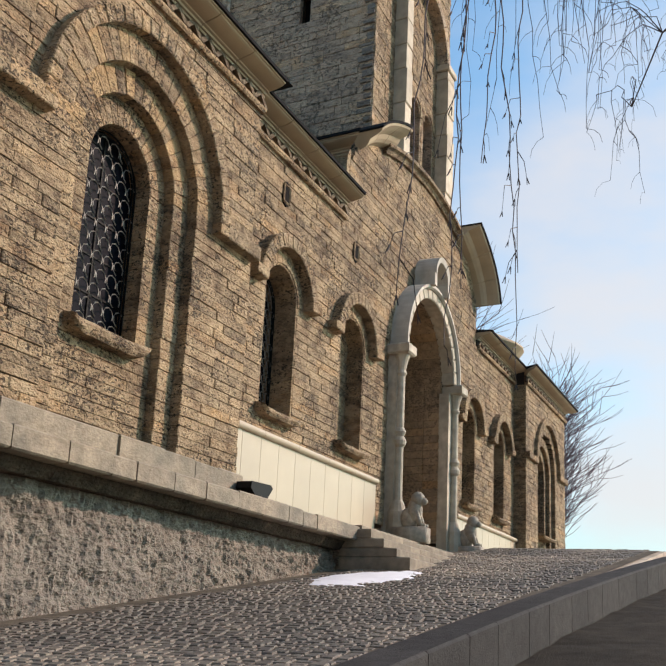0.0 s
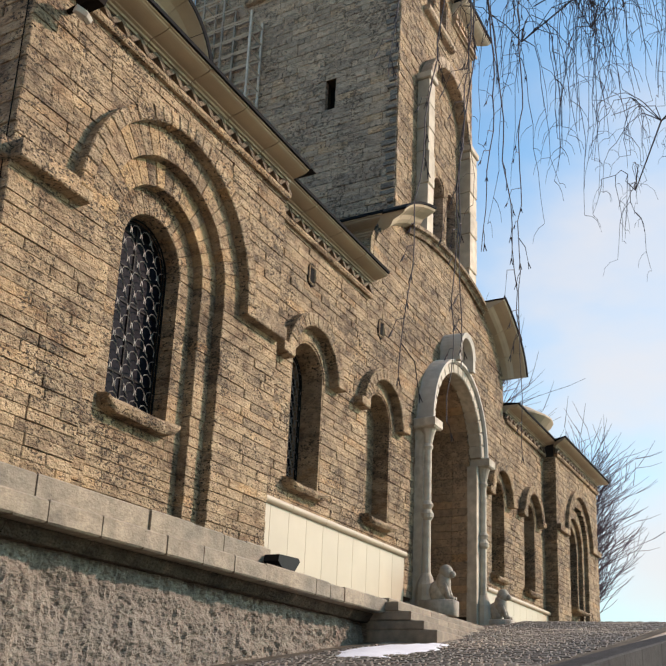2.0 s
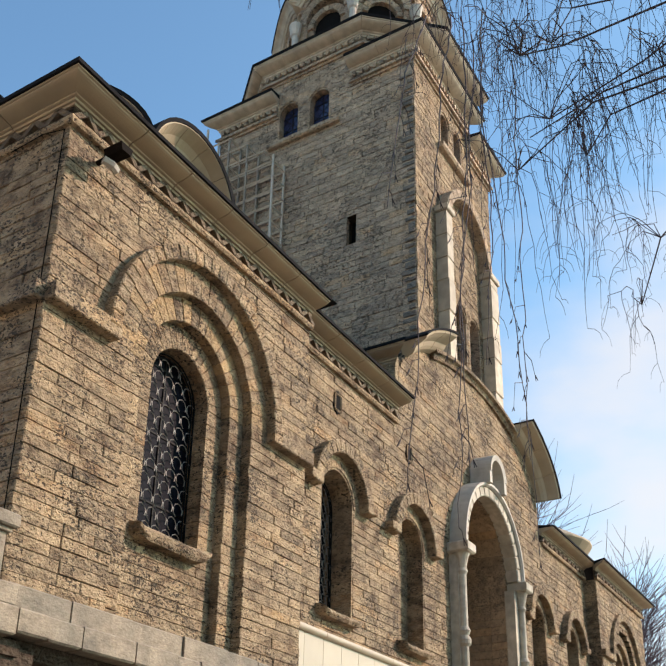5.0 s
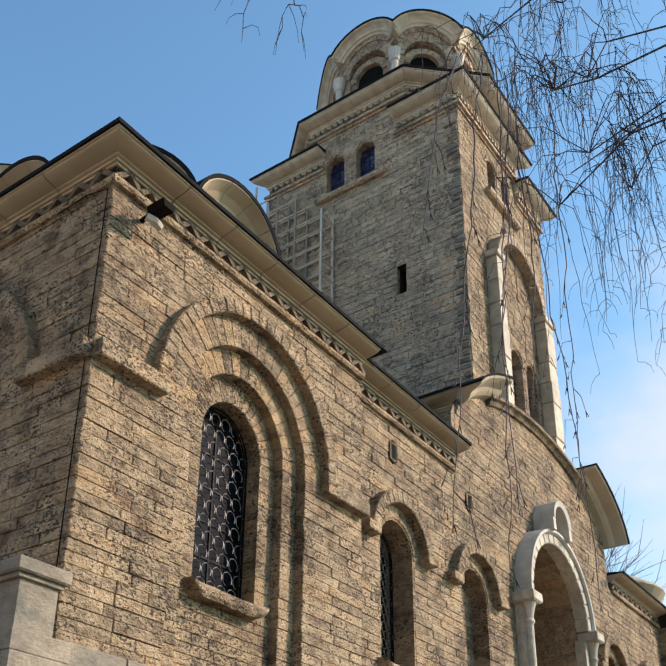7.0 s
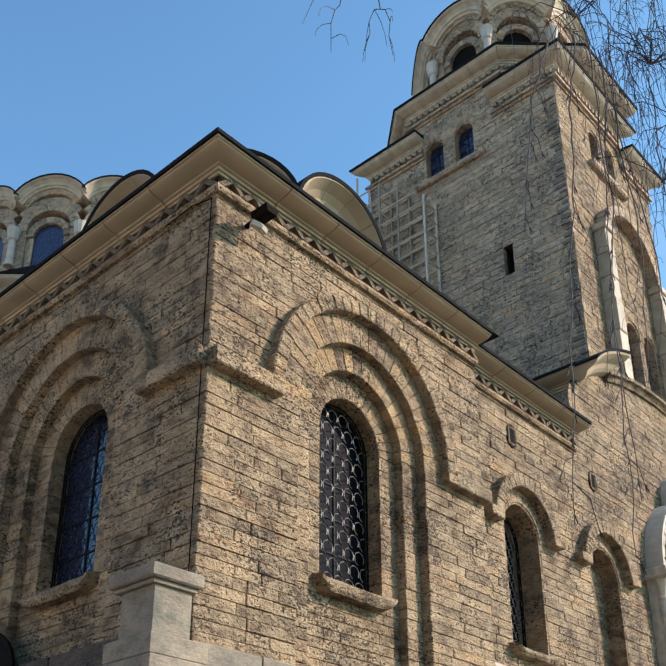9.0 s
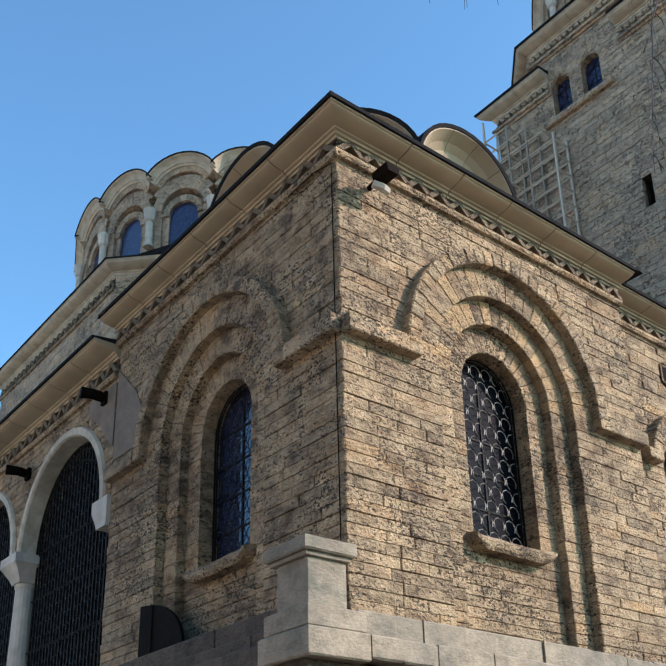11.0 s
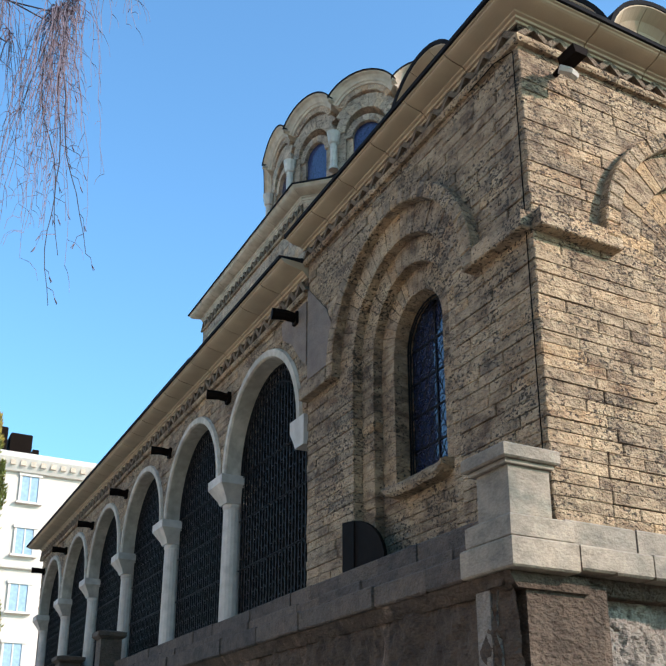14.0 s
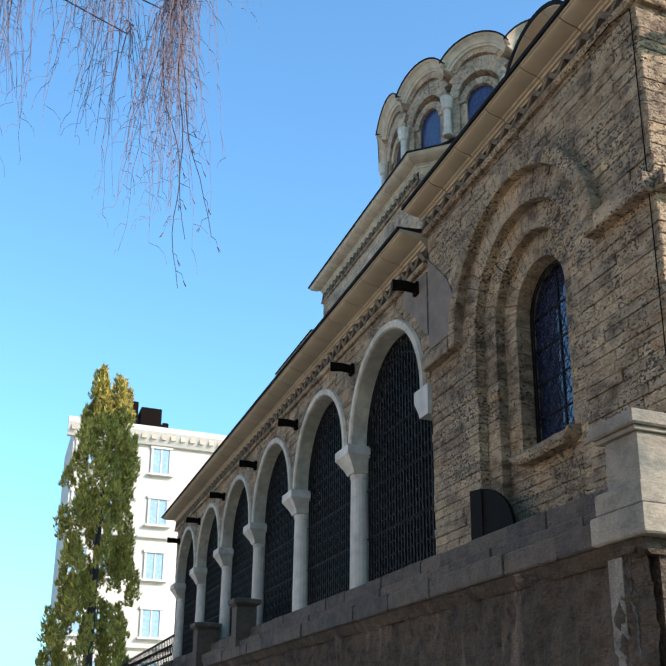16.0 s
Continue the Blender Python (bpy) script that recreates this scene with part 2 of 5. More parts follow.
class Mesh:
    def __init__(self):
        self.v, self.f = [], []

    def add(self, verts, faces):
        n = len(self.v)
        self.v += [tuple(p) for p in verts]
        self.f += [tuple(i + n for i in f) for f in faces]

    def hexa(self, lo, hi):
        """Eight corners: four of the lower face, four of the upper, in the same turn."""
        self.add(list(lo) + list(hi), [(3, 2, 1, 0), (4, 5, 6, 7), (0, 1, 5, 4), (1, 2, 6, 5), (2, 3, 7, 6), (3, 0, 4, 7)])

    def box(self, u0, u1, v0, v1, z0, z1, c=0.0):
        if c <= 0:
            self.hexa([(u0, v0, z0), (u1, v0, z0), (u1, v1, z0), (u0, v1, z0)], [(u0, v0, z1), (u1, v0, z1), (u1, v1, z1), (u0, v1, z1)])
            return
        rings = []
        for z, e in ((z0, c), (z0 + c, 0), (z1 - c, 0), (z1, c)):
            rings.append([(u0 + e, v0 + e, z), (u1 - e, v0 + e, z), (u1 - e, v1 - e, z), (u0 + e, v1 - e, z)])
        self.loft(rings, True, True)

    def loft(self, rings, closed=True, caps=False):
        n = len(rings[0])
        base = len(self.v)
        for r in rings:
            self.v += [tuple(p) for p in r]
        m = n if closed else n - 1
        for i in range(len(rings) - 1):
            for j in range(m):
                a, b = base + i * n + j, base + i * n + (j + 1) % n
                self.f.append((a, b, b + n, a + n))
        if caps:
            self.f.append(tuple(base + j for j in range(n - 1, -1, -1)))
            self.f.append(tuple(base + (len(rings) - 1) * n + j for j in range(n)))

    def tube(self, pts, r, n=5, r1=None, caps=True):
        pts = [Vector(p) for p in pts]
        rings = []
        for i, p in enumerate(pts):
            a, b = pts[max(0, i - 1)], pts[min(len(pts) - 1, i + 1)]
            d = (b - a).normalized() if (b - a).length > 1e-9 else Vector((0, 0, 1))
            x = d.orthogonal().normalized() if abs(d.z) > 0.9 else d.cross(Vector((0, 0, 1))).normalized()
            y = d.cross(x)
            k = r if r1 is None else r + (r1 - r) * i / (len(pts) - 1)
            rings.append([p + x * (k * math.cos(2 * math.pi * j / n)) + y * (k * math.sin(2 * math.pi * j / n)) for j in range(n)])
        self.loft(rings, True, caps)

    def lathe(self, u, v, prof, n=16, a0=0.0, a1=2 * math.pi):
        """prof: rows of radius and height."""
        full = a1 - a0 > 6.28
        k = n if full else n + 1
        rings = [[(u + r * math.cos(a0 + (a1 - a0) * j / n), v + r * math.sin(a0 + (a1 - a0) * j / n), z) for j in range(k)] for r, z in prof]
        self.loft(rings, full, full)


class Face:
    """A wall's own axes: s along it, d out of it, z up."""
    def __init__(self, u, v, su, sv, du, dv):
        self.o, self.s, self.d = (u, v), (su, sv), (du, dv)

    def p(self, s, d, z):
        return (self.o[0] + self.s[0] * s + self.d[0] * d, self.o[1] + self.s[1] * s + self.d[1] * d, z)

    def box(self, m, s0, s1, d0, d1, z0, z1, c=0.0):
        a, b = self.p(s0, d0, z0), self.p(s1, d1, z1)
        m.box(min(a[0], b[0]), max(a[0], b[0]), min(a[1], b[1]), max(a[1], b[1]), z0, z1, c)

    def box_any(self, m, s0, s1, d0, d1, z0, z1):
        """A box square to the wall, however the wall is turned."""
        m.hexa([self.p(s0, d0, z0), self.p(s1, d0, z0), self.p(s1, d1, z0), self.p(s0, d1, z0)], [self.p(s0, d0, z1), self.p(s1, d0, z1), self.p(s1, d1, z1), self.p(s0, d1, z1)])

    def block(self, m, quad, d0, d1, c):
        """A dressed stone: an outline of four (s, z) with its front edges chamfered by c."""
        cs = sum(q[0] for q in quad) / 4
        cz = sum(q[1] for q in quad) / 4
        inn = []
        for s, z in quad:
            l = max(1e-6, math.hypot(s - cs, z - cz))
            k = min(0.5, 1.5 * c / l)
            inn.append((s + (cs - s) * k, z + (cz - z) * k))
        r0 = [self.p(s, d0, z) for s, z in quad]
        r1 = [self.p(s, d1 - c, z) for s, z in quad]
        r2 = [self.p(s, d1, z) for s, z in inn]
        n = 4
        m.add(r0 + r1 + r2, [(0, 1, 5, 4), (1, 2, 6, 5), (2, 3, 7, 6), (3, 0, 4, 7), (4, 5, 9, 8), (5, 6, 10, 9), (6, 7, 11, 10), (7, 4, 8, 11), (8, 9, 10, 11)])

    def sweep(self, m, prof, s0, s1, n=1, e0=0.0, e1=0.0, caps=True):
        """A moulding of (d, z) rows from s0 to s1; e0 and e1 mitre its ends by that many times d."""
        for k in range(n):
            a, b = s0 + (s1 - s0) * k / n, s0 + (s1 - s0) * (k + 1) / n
            g = 0.004 if n > 1 else 0.0
            ra = [self.p(a + g + (e0 * d if k == 0 else 0), d, z) for d, z in prof]
            rb = [self.p(b - g + (e1 * d if k == n - 1 else 0), d, z) for d, z in prof]
            m.loft([ra, rb], True, caps)

    def ring(self, m, cs, cz, r0, r1, d0, d1, a0=0.0, a1=math.pi, n=16, gap=0.0, c=0.008):
        for k in range(n):
            t0 = a0 + (a1 - a0) * k / n
            t1 = a0 + (a1 - a0) * (k + 1) / n
            g = gap / r1
            quad = [(cs + r * math.cos(t), cz + r * math.sin(t)) for r, t in ((r0, t0 + g), (r1, t0 + g), (r1, t1 - g), (r0, t1 - g))]
            self.block(m, quad, d0, d1, c)

    def arc_sweep(self, m, cs, cz, prof, a0=0.0, a1=math.pi, n=24, closed=True):
        """A moulding of (radius, d) rows bent round an arch."""
        rings = []
        for k in range(n + 1):
            t = a0 + (a1 - a0) * k / n
            rings.append([self.p(cs + r * math.cos(t), d, cz + r * math.sin(t)) for r, d in prof])
        m.loft(rings, closed, closed)


def thing(name, at, label, category, group="", kind=""):
    ob = new(name)
    ob.empty_display_size = 0.1
    ob.location = W(at)
    return tagged(ob, label, category, group, kind)


def build(name, m, mat, base=None, smooth=False):
    o = Vector((0, 0, 0)) if base is None else base
    pts = [W(p) - o for p in m.v]
    me = bpy.data.meshes.new(name)
    me.from_pydata(pts, [], m.f)
    bm = bmesh.new()
    bm.from_mesh(me)
    bmesh.ops.recalc_face_normals(bm, faces=bm.faces)
    bm.to_mesh(me)
    bm.free()
    me.materials.append(mat)
    if smooth:
        me.polygons.foreach_set("use_smooth", [True] * len(me.polygons))
    return me


def part(name, m, mat, parent, label="", smooth=False, kind=""):
    """Links a mesh as one object under a thing or a part."""
    base = parent.matrix_world.translation if parent.parent else parent.location
    if parent.parent:
        base = parent.parent.location + parent.location
    ob = new(name, build(name, m, mat, base, smooth))
    ob.parent = parent
    return tagged(ob, label, kind=kind)


def solo(name, m, mat, label, category, group="", kind="", smooth=False):
    """A thing of one mesh, with its origin at its lowest middle."""
    pts = [W(p) for p in m.v]
    o = Vector((sum(p.x for p in pts) / len(pts), sum(p.y for p in pts) / len(pts), min(p.z for p in pts)))
    ob = new(name, build(name, m, mat, o, smooth))
    ob.location = o
    return tagged(ob, label, category, group, kind)


rnd = random.Random(7)
FA = Face(0, 0, 1, 0, 0, -1)            # sunlit front of the corner pavilion
FM = Face(0, 0.3, 1, 0, 0, -1)          # set-back middle of the front
FB = Face(0, 0, 0, 1, -1, 0)            # shaded side
COURSE = 0.117


def masonry(wall, face, s0, s1, z0, z1, holes, single=0, mat=None, mat_ob=None, course=COURSE, length=0.56, thick=0.4, seed=1, mortar=None, near=None):
    """Coursed stone: each stone a chamfered block before a mortared core. holes(za, zb) gives the stretches that stay open.
    The first `single` stones inside `near` (s0, s1, z0, z1) are objects of their own."""
    r = random.Random(seed)
    core, joined = Mesh(), Mesh()
    count = 0
    rows = max(1, round((z1 - z0) / course))
    h = (z1 - z0) / rows
    for i in range(rows):
        za, zb = z0 + i * h, z0 + (i + 1) * h
        free = [(s0, s1)]
        for a, b in holes(za, zb):
            free = [q for x, y in free for q in ((x, min(y, a)), (max(x, b), y)) if q[1] - q[0] > 0.01]
        for x, y in free:
            face.box(core, x + 0.025, y - 0.025, -thick, -0.012, za, zb)
            s = x
            while s < y - 1e-6:
                l = length * r.uniform(0.55, 1.5)
                e = s + l
                if y - e < length * 0.4:
                    e = y
                jz = r.uniform(0.002, 0.006)
                quad = [(s + 0.004, za + jz), (e - 0.004, za + 0.004), (e - 0.004, zb - 0.003), (s + 0.004, zb - jz)]
                d = r.uniform(-0.006, 0.010)
                if count < single and (near is None or (near[0] <= s <= near[1] and near[2] <= za <= near[3])):
                    q = Mesh()
                    face.block(q, quad, -0.13, d, 0.007)
                    part("brick", q, mat_ob or M_BRICK_OB, wall)
                    count += 1
                else:
                    face.block(joined, quad, -0.13, d, 0.007)
                s = e
    part("core", core, mortar or M_MORTAR, wall)
    if joined.v:
        part("stones", joined, mat or M_BRICK, wall, kind="stuff")


def arch_hole(c, spring, r, bottom):
    def f(za, zb):
        zm = (za + zb) / 2
        if zb <= bottom or za >= spring + r:
            return []
        w = r if za < spring else math.sqrt(max(0.0, r * r - (za - spring) ** 2))
        return [(c - w, c + w)]
    return f


def holes_of(*fs):
    return lambda za, zb: [h for f in fs for h in f(za, zb)]


def grille(parent, face, c, spring, r, bottom, d, pitch=0.14, mat=None, name="grille", label=""):
    m = Mesh()
    rr = pitch * 0.46
    z = bottom + rr
    row = 0
    while z < spring + r:
        w = r if z < spring else math.sqrt(max(0, r * r - (z - spring) ** 2))
        n = int((2 * w) / pitch)
        for k in range(-(n // 2) - 1, n // 2 + 2):
            s = k * pitch + (pitch / 2 if row % 2 else 0)
            if abs(s) + rr * 0.6 < w:
                pts = [face.p(c + s + rr * math.cos(a), d, z + rr * math.sin(a)) for a in [math.radians(40 * q - 30) for q in range(8)]]
                m.tube(pts, 0.0065, 4, caps=False)
        z += pitch * 1.0
        row += 1
    scroll = part(name, m, mat or M_GREYIRON, parent, label)
    f = Mesh()
    for e in (0.0, 0.05):
        pts = [face.p(c - r + 0.02 + e, d, bottom)] + [face.p(c - (r - 0.02 - e) * math.cos(math.pi * k / 14), d, spring + (r - 0.02 - e) * math.sin(math.pi * k / 14)) for k in range(15)] + [face.p(c + r - 0.02 - e, d, bottom)]
        f.tube(pts, 0.012, 4)
    part("iron_frame", f, M_IRON, scroll)


def glazing(parent, face, c, spring, r, bottom, d, mat=None):
    m = Mesh()
    pts = [(c - r, bottom), (c + r, bottom)] + [(c + r * math.cos(math.pi * k / 16), spring + r * math.sin(math.pi * k / 16)) for k in range(17)]
    m.loft([[face.p(s, d - 0.02, z) for s, z in pts], [face.p(s, d, z) for s, z in pts]], True, True)
    pane = part("pane", m, mat or M_GLASS, parent)
    b = Mesh()
    z = bottom
    while z < spring + r * 0.9:
        w = r if z < spring else math.sqrt(max(0, r * r - (z - spring) ** 2))
        face.box(b, c - w, c + w, d, d + 0.012, z, z + 0.02)
        z += 0.42
    face.box(b, c - 0.012, c + 0.012, d, d + 0.014, bottom, spring + r - 0.02)
    part("glazing_bar", b, M_IRON, pane)


def reveal(parent, face, c, spring, r, bottom, d0, d1, n=14, mat=None):
    """The lining of an arched opening: jamb stones and soffit."""
    m = Mesh()
    ro = r + 0.05
    z, h = bottom, COURSE * 1.6
    while z < spring - 0.01:
        e = min(z + h, spring)
        for sg in (-1, 1):
            a, b = sorted((c + sg * r, c + sg * ro))
            face.box(m, a, b, d0, d1, z + 0.003, e - 0.003)
        z = e
    face.ring(m, c, spring, r, ro, d0, d1, n=n, gap=0.003, c=0.004)
    part("reveal", m, mat or M_BRICK, parent)


def orders(parent, face, c, spring, bottom, radii, single=True):
    """Stepped arch orders: each (r0, r1, d) a ring of voussoirs on jamb strips."""
    for r0, r1, d in radii:
        n = max(9, round(math.pi * (r0 + r1) / 2 / 0.16))
        for k in range(n):
            t0, t1 = math.pi * k / n, math.pi * (k + 1) / n
            g = 0.003 / r1
            quad = [(c + r * math.cos(t), spring + r * math.sin(t)) for r, t in ((r0, t0 + g), (r1, t0 + g), (r1, t1 - g), (r0, t1 - g))]
            q = Mesh()
            face.block(q, quad, d - 0.3, d + rnd.uniform(-0.003, 0.006), 0.006)
            part("voussoir", q, M_GOLD if face is FA and rnd.random() < (.4 if r0 < .9 else .12) else M_BRICK_OB, parent)
        j = Mesh()
        z = bottom
        while z < spring - 0.01:
            e = min(z + COURSE * rnd.choice((1, 1, 2)), spring)
            for sg in (-1, 1):
                a, b = sorted((c + sg * r0, c + sg * r1))
                face.block(j, [(a + .002, z + .003), (b - .002, z + .003), (b - .002, e - .003), (a + .002, e - .003)], d - 0.3, d + rnd.uniform(-0.003, 0.006), 0.006)
            z = e
        part("jamb_stones", j, M_BRICK, parent, kind="stuff")


def hood(parent, face, c, spring, r0, r1, ends, d=0.09, bottom=None):
    """A projecting hood mould with level returns (s0, s1, z)."""
    n = round(math.pi * r1 / 0.17)
    zb = spring if bottom is None else bottom
    ta = math.asin(max(0.0, zb - spring) / r1)
    for k in range(n):
        t0, t1 = ta + (math.pi - 2 * ta) * k / n, ta + (math.pi - 2 * ta) * (k + 1) / n
        quad = [(c + r * math.cos(t), spring + r * math.sin(t)) for r, t in ((r0, t0 + .002), (r1, t0 + .002), (r1, t1 - .002), (r0, t1 - .002))]
        q = Mesh()
        face.block(q, quad, -0.02, d + rnd.uniform(-0.004, 0.004), 0.012)
        part("hood_stone", q, M_BRICK_OB, parent)
    m = Mesh()
    if zb < spring - .02:
        for sg in (-1, 1):
            a, b = sorted((c + sg * r0, c + sg * r1))
            face.box(m, a, b, -0.02, d, zb, spring, 0.01)
    for s0, s1, z0, z1 in ends:
        s = s0
        while s < s1 - 0.01:
            e = min(s1, s + rnd.uniform(0.3, 0.5))
            if s1 - e < 0.12:
                e = s1
            face.box(m, s + .002, e - .002, -0.02, d, z0, z1, 0.012)
            s = e
    part("label_mould", m, M_BRICK, parent)


def sill(parent, face, s0, s1, z, d=0.2, h=0.15, back=-0.4):
    """A weathered, rough-hewn sill whose top slopes out."""
    m = Mesh()
    prof = [(back, z - h), (d - 0.03, z - h), (d, z - h + 0.04), (d + 0.005, z - 0.1), (d - 0.04, z - 0.05), (d - 0.12, z - 0.02), (back, z + 0.06)]
    n = max(8, int((s1 - s0) / .07))
    rings = []
    for k in range(n + 1):
        s = s0 + (s1 - s0) * k / n
        e = 1 - .5 * (abs(2 * k / n - 1) ** 8)
        rings.append([face.p(s, a + (0 if a == back else .016 * noise.noise((s * 9, b * 17, 4.2))), z + (b - z) * (e if a != back else 1) + (0 if a == back else .012 * noise.noise((s * 11, a * 13, 9.1)))) for a, b in prof])
    m.loft(rings, True, True)
    part("sill", m, M_BRICK, parent, "rough stone sill")


# ---- cornice: string, zigzag frieze, cove and metal lip ----
def cove_profile(z, out, h, n=6):
    """From the wall at z, curving out by `out` and up by h."""
    pts = [(-0.05, z), (0.02, z), (0.025, z + 0.16 * h), (0.05, z + 0.18 * h), (0.055, z + 0.34 * h), (0.085, z + 0.38 * h), (0.09, z + 0.44 * h)]
    for k in range(n + 1):
        a = math.pi / 2 * k / n
        pts.append((0.095 + (out - 0.115) * math.sin(a) ** 1.2, z + 0.46 * h + (0.54 * h - 0.035) * (1 - math.cos(a)) ** 0.8))
    pts += [(out, z + h - 0.03), (out, z + h), (-0.05, z + h)]
    return pts


def cornice(parent, face, s0, s1, z_string=9.465, z_cove=9.665, z_lip=9.83, out=0.315, e0=0.0, e1=0.0, frieze=True, mat=None, seg=0.8):
    L = s1 - s0
    n = max(1, round(L / seg))
    if frieze:
        m = Mesh()
        face.sweep(m, [(-0.05, z_string - 0.05), (0.05, z_string - 0.05), (0.07, z_string - 0.02), (0.07, z_string + 0.02), (-0.05, z_string + 0.03)], s0, s1, max(1, round(L / 0.6)), e0, e1)
        part("string_course", m, M_BRICK, parent)
        m = Mesh()
        back = Mesh()
        face.box(back, s0, s1, -0.05, 0.0, z_string + 0.03, z_cove)
        # darker than the zigzag: the recess shade is put into this ground's colour
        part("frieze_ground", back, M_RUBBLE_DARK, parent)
        k = max(1, round(L / 0.34))
        w = L / k
        za, zb = z_string + 0.04, z_cove - 0.01
        for i in range(k):
            a = s0 + i * w
            for x0, y0, x1, y1 in ((a, za, a + w / 2, zb), (a + w / 2, zb, a + w, za)):
                t = 0.045
                m.hexa([face.p(x0 - t, 0, y0), face.p(x0 + t, 0, y0), face.p(x1 + t, 0, y1), face.p(x1 - t, 0, y1)],
                       [face.p(x0 - t, 0.06, y0), face.p(x0 + t, 0.06, y0), face.p(x1 + t, 0.06, y1), face.p(x1 - t, 0.06, y1)])
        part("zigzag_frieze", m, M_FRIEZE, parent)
    for k in range(n):
        m = Mesh()
        face.sweep(m, cove_profile(z_cove, out, z_lip - z_cove), s0 + L * k / n + (.007 if k else 0), s0 + L * (k + 1) / n - (.007 if k < n - 1 else 0), 1, e0 if k == 0 else 0.0, e1 if k == n - 1 else 0.0)
        part("cove", m, mat or M_COVE, parent)
    m = Mesh()
    face.sweep(m, [(-0.3, z_lip + 0.002), (out - 0.01, z_lip + 0.002), (out - 0.01, z_lip - 0.012), (out + 0.03, z_lip - 0.012), (out + 0.035, z_lip + 0.03), (-0.3, z_lip + 0.12)], s0, s1, 1, e0, e1)
    part("metal_edge", m, M_METAL, parent, "dark sheet-metal roof edge")


def wall_thing(name, at, label):
    return thing(name, at, label, "wall", kind="structure")


# ---- ground ----
def street(u, v):
    z = 2.52 + 0.14 * max(-14.0, min(15.0, u)) - 0.012 * max(0.0, -v - 0.45)
    if v < -3.62:
        z -= 0.38
    if u < -0.8 and v > -1.0:
        z -= 0.25
    return z


m = Mesh()
us = [-1500, -300, -80, -30] + [-14 + 1.0 * k for k in range(50)] + [60, 120, 400, 1500]
vs = [-1500, -300, -60, -20, -12, -8, -6, -5, -3.64, -3.60, -3, -2, -1, 0, 2, 8, 25, 80, 300, 1500]
m.v = [(u, v, street(u, v)) for v in vs for u in us]
m.f = [(j * len(us) + i, j * len(us) + i + 1, (j + 1) * len(us) + i + 1, (j + 1) * len(us) + i) for j in range(len(vs) - 1) for i in range(len(us) - 1)]
tagged(new("ground", build("ground", m, M_EARTH)), "paving round the church, paled to bounce warm light", "ground", kind="structure")
m = Mesh()
r = random.Random(3)
u = -3.0
while u < 24:
    v = -3.34 + r.uniform(0, .08)
    while v < -0.42:
        du, dv = r.uniform(0.062, 0.088), r.uniform(0.07, 0.12)
        z = street(u, v)
        h = r.uniform(0.02, 0.032)
        g = .14 * du
        m.add([(u, v, z), (u + du, v, z + g), (u + du, v + dv, z + g), (u, v + dv, z), (u + .009, v + .009, z + h), (u + du - .009, v + .009, z + h + g), (u + du - .009, v + dv - .009, z + h + g), (u + .009, v + dv - .009, z + h)],
              [(0, 1, 5, 4), (1, 2, 6, 5), (2, 3, 7, 6), (3, 0, 4, 7), (4, 5, 6, 7)])
        v += dv + 0.012
    u += 0.092
solo("cobbles", m, M_COBBLE, "worn grey cobblestones with pale wet glints", "paving", kind="stuff")

m = Mesh()
ru = [-3.2 + .5 * k for k in range(56)]
m.v = [(u, v, street(u, v) + .016) for v in (-3.5, -3, -2, -1, -.1) for u in ru]
m.f = [(j * 56 + i, j * 56 + i + 1, (j + 1) * 56 + i + 1, (j + 1) * 56 + i) for j in range(4) for i in range(55)]
tagged(new("road", build("road", m, M_ROAD)), "brown earth joints of the cobbled street", "road", kind="structure")

# kerb of cut stones along the cobbles
kerb = thing("kerb", (0, -3.5, 2.4), "granite kerb stones, tree shade put into their dark colour, above a lower bed", "kerb", kind="structure")
u = -3.4
while u < 15:
    l = rnd.uniform(0.7, 1.2)
    q = Mesh()
    bow = lambda x: -3.48 - 0.012 * (x - 1.0) ** 2 * (1 if x > 1 else 0.6) * 0.3
    za, zb = street(u, -3.4) + 0.03, street(u + l, -3.4) + 0.03
    a, b = u + .006, u + l - .006
    q.loft([[(a, bow(a) - .16, za - .6), (a, bow(a) + .16, za - .6), (a, bow(a) + .16, za - .02), (a, bow(a) + .14, za), (a, bow(a) - .14, za), (a, bow(a) - .16, za - .02)],
            [(b, bow(b) - .16, zb - .6), (b, bow(b) + .16, zb - .6), (b, bow(b) + .16, zb - .02), (b, bow(b) + .14, zb), (b, bow(b) - .14, zb), (b, bow(b) - .16, zb - .02)]], True, True)
    part("kerb_stone", q, M_KERB, kerb)
    u += l


m = Mesh()
nb = 60
m.v = [(-2.5 + .4 * i, v, street(-2.5 + .4 * i, v) + .03 + .03 * noise.noise((i * .7, v * 2, 1))) for v in (-3.66, -4.4, -5.2, -6.0, -7.2) for i in range(nb)]
m.f = [(j * nb + i, j * nb + i + 1, (j + 1) * nb + i + 1, (j + 1) * nb + i) for j in range(4) for i in range(nb - 1)]
solo("soil_bed", m, M_SOIL, "dark bare soil bed below the kerb", "soil", kind="structure")


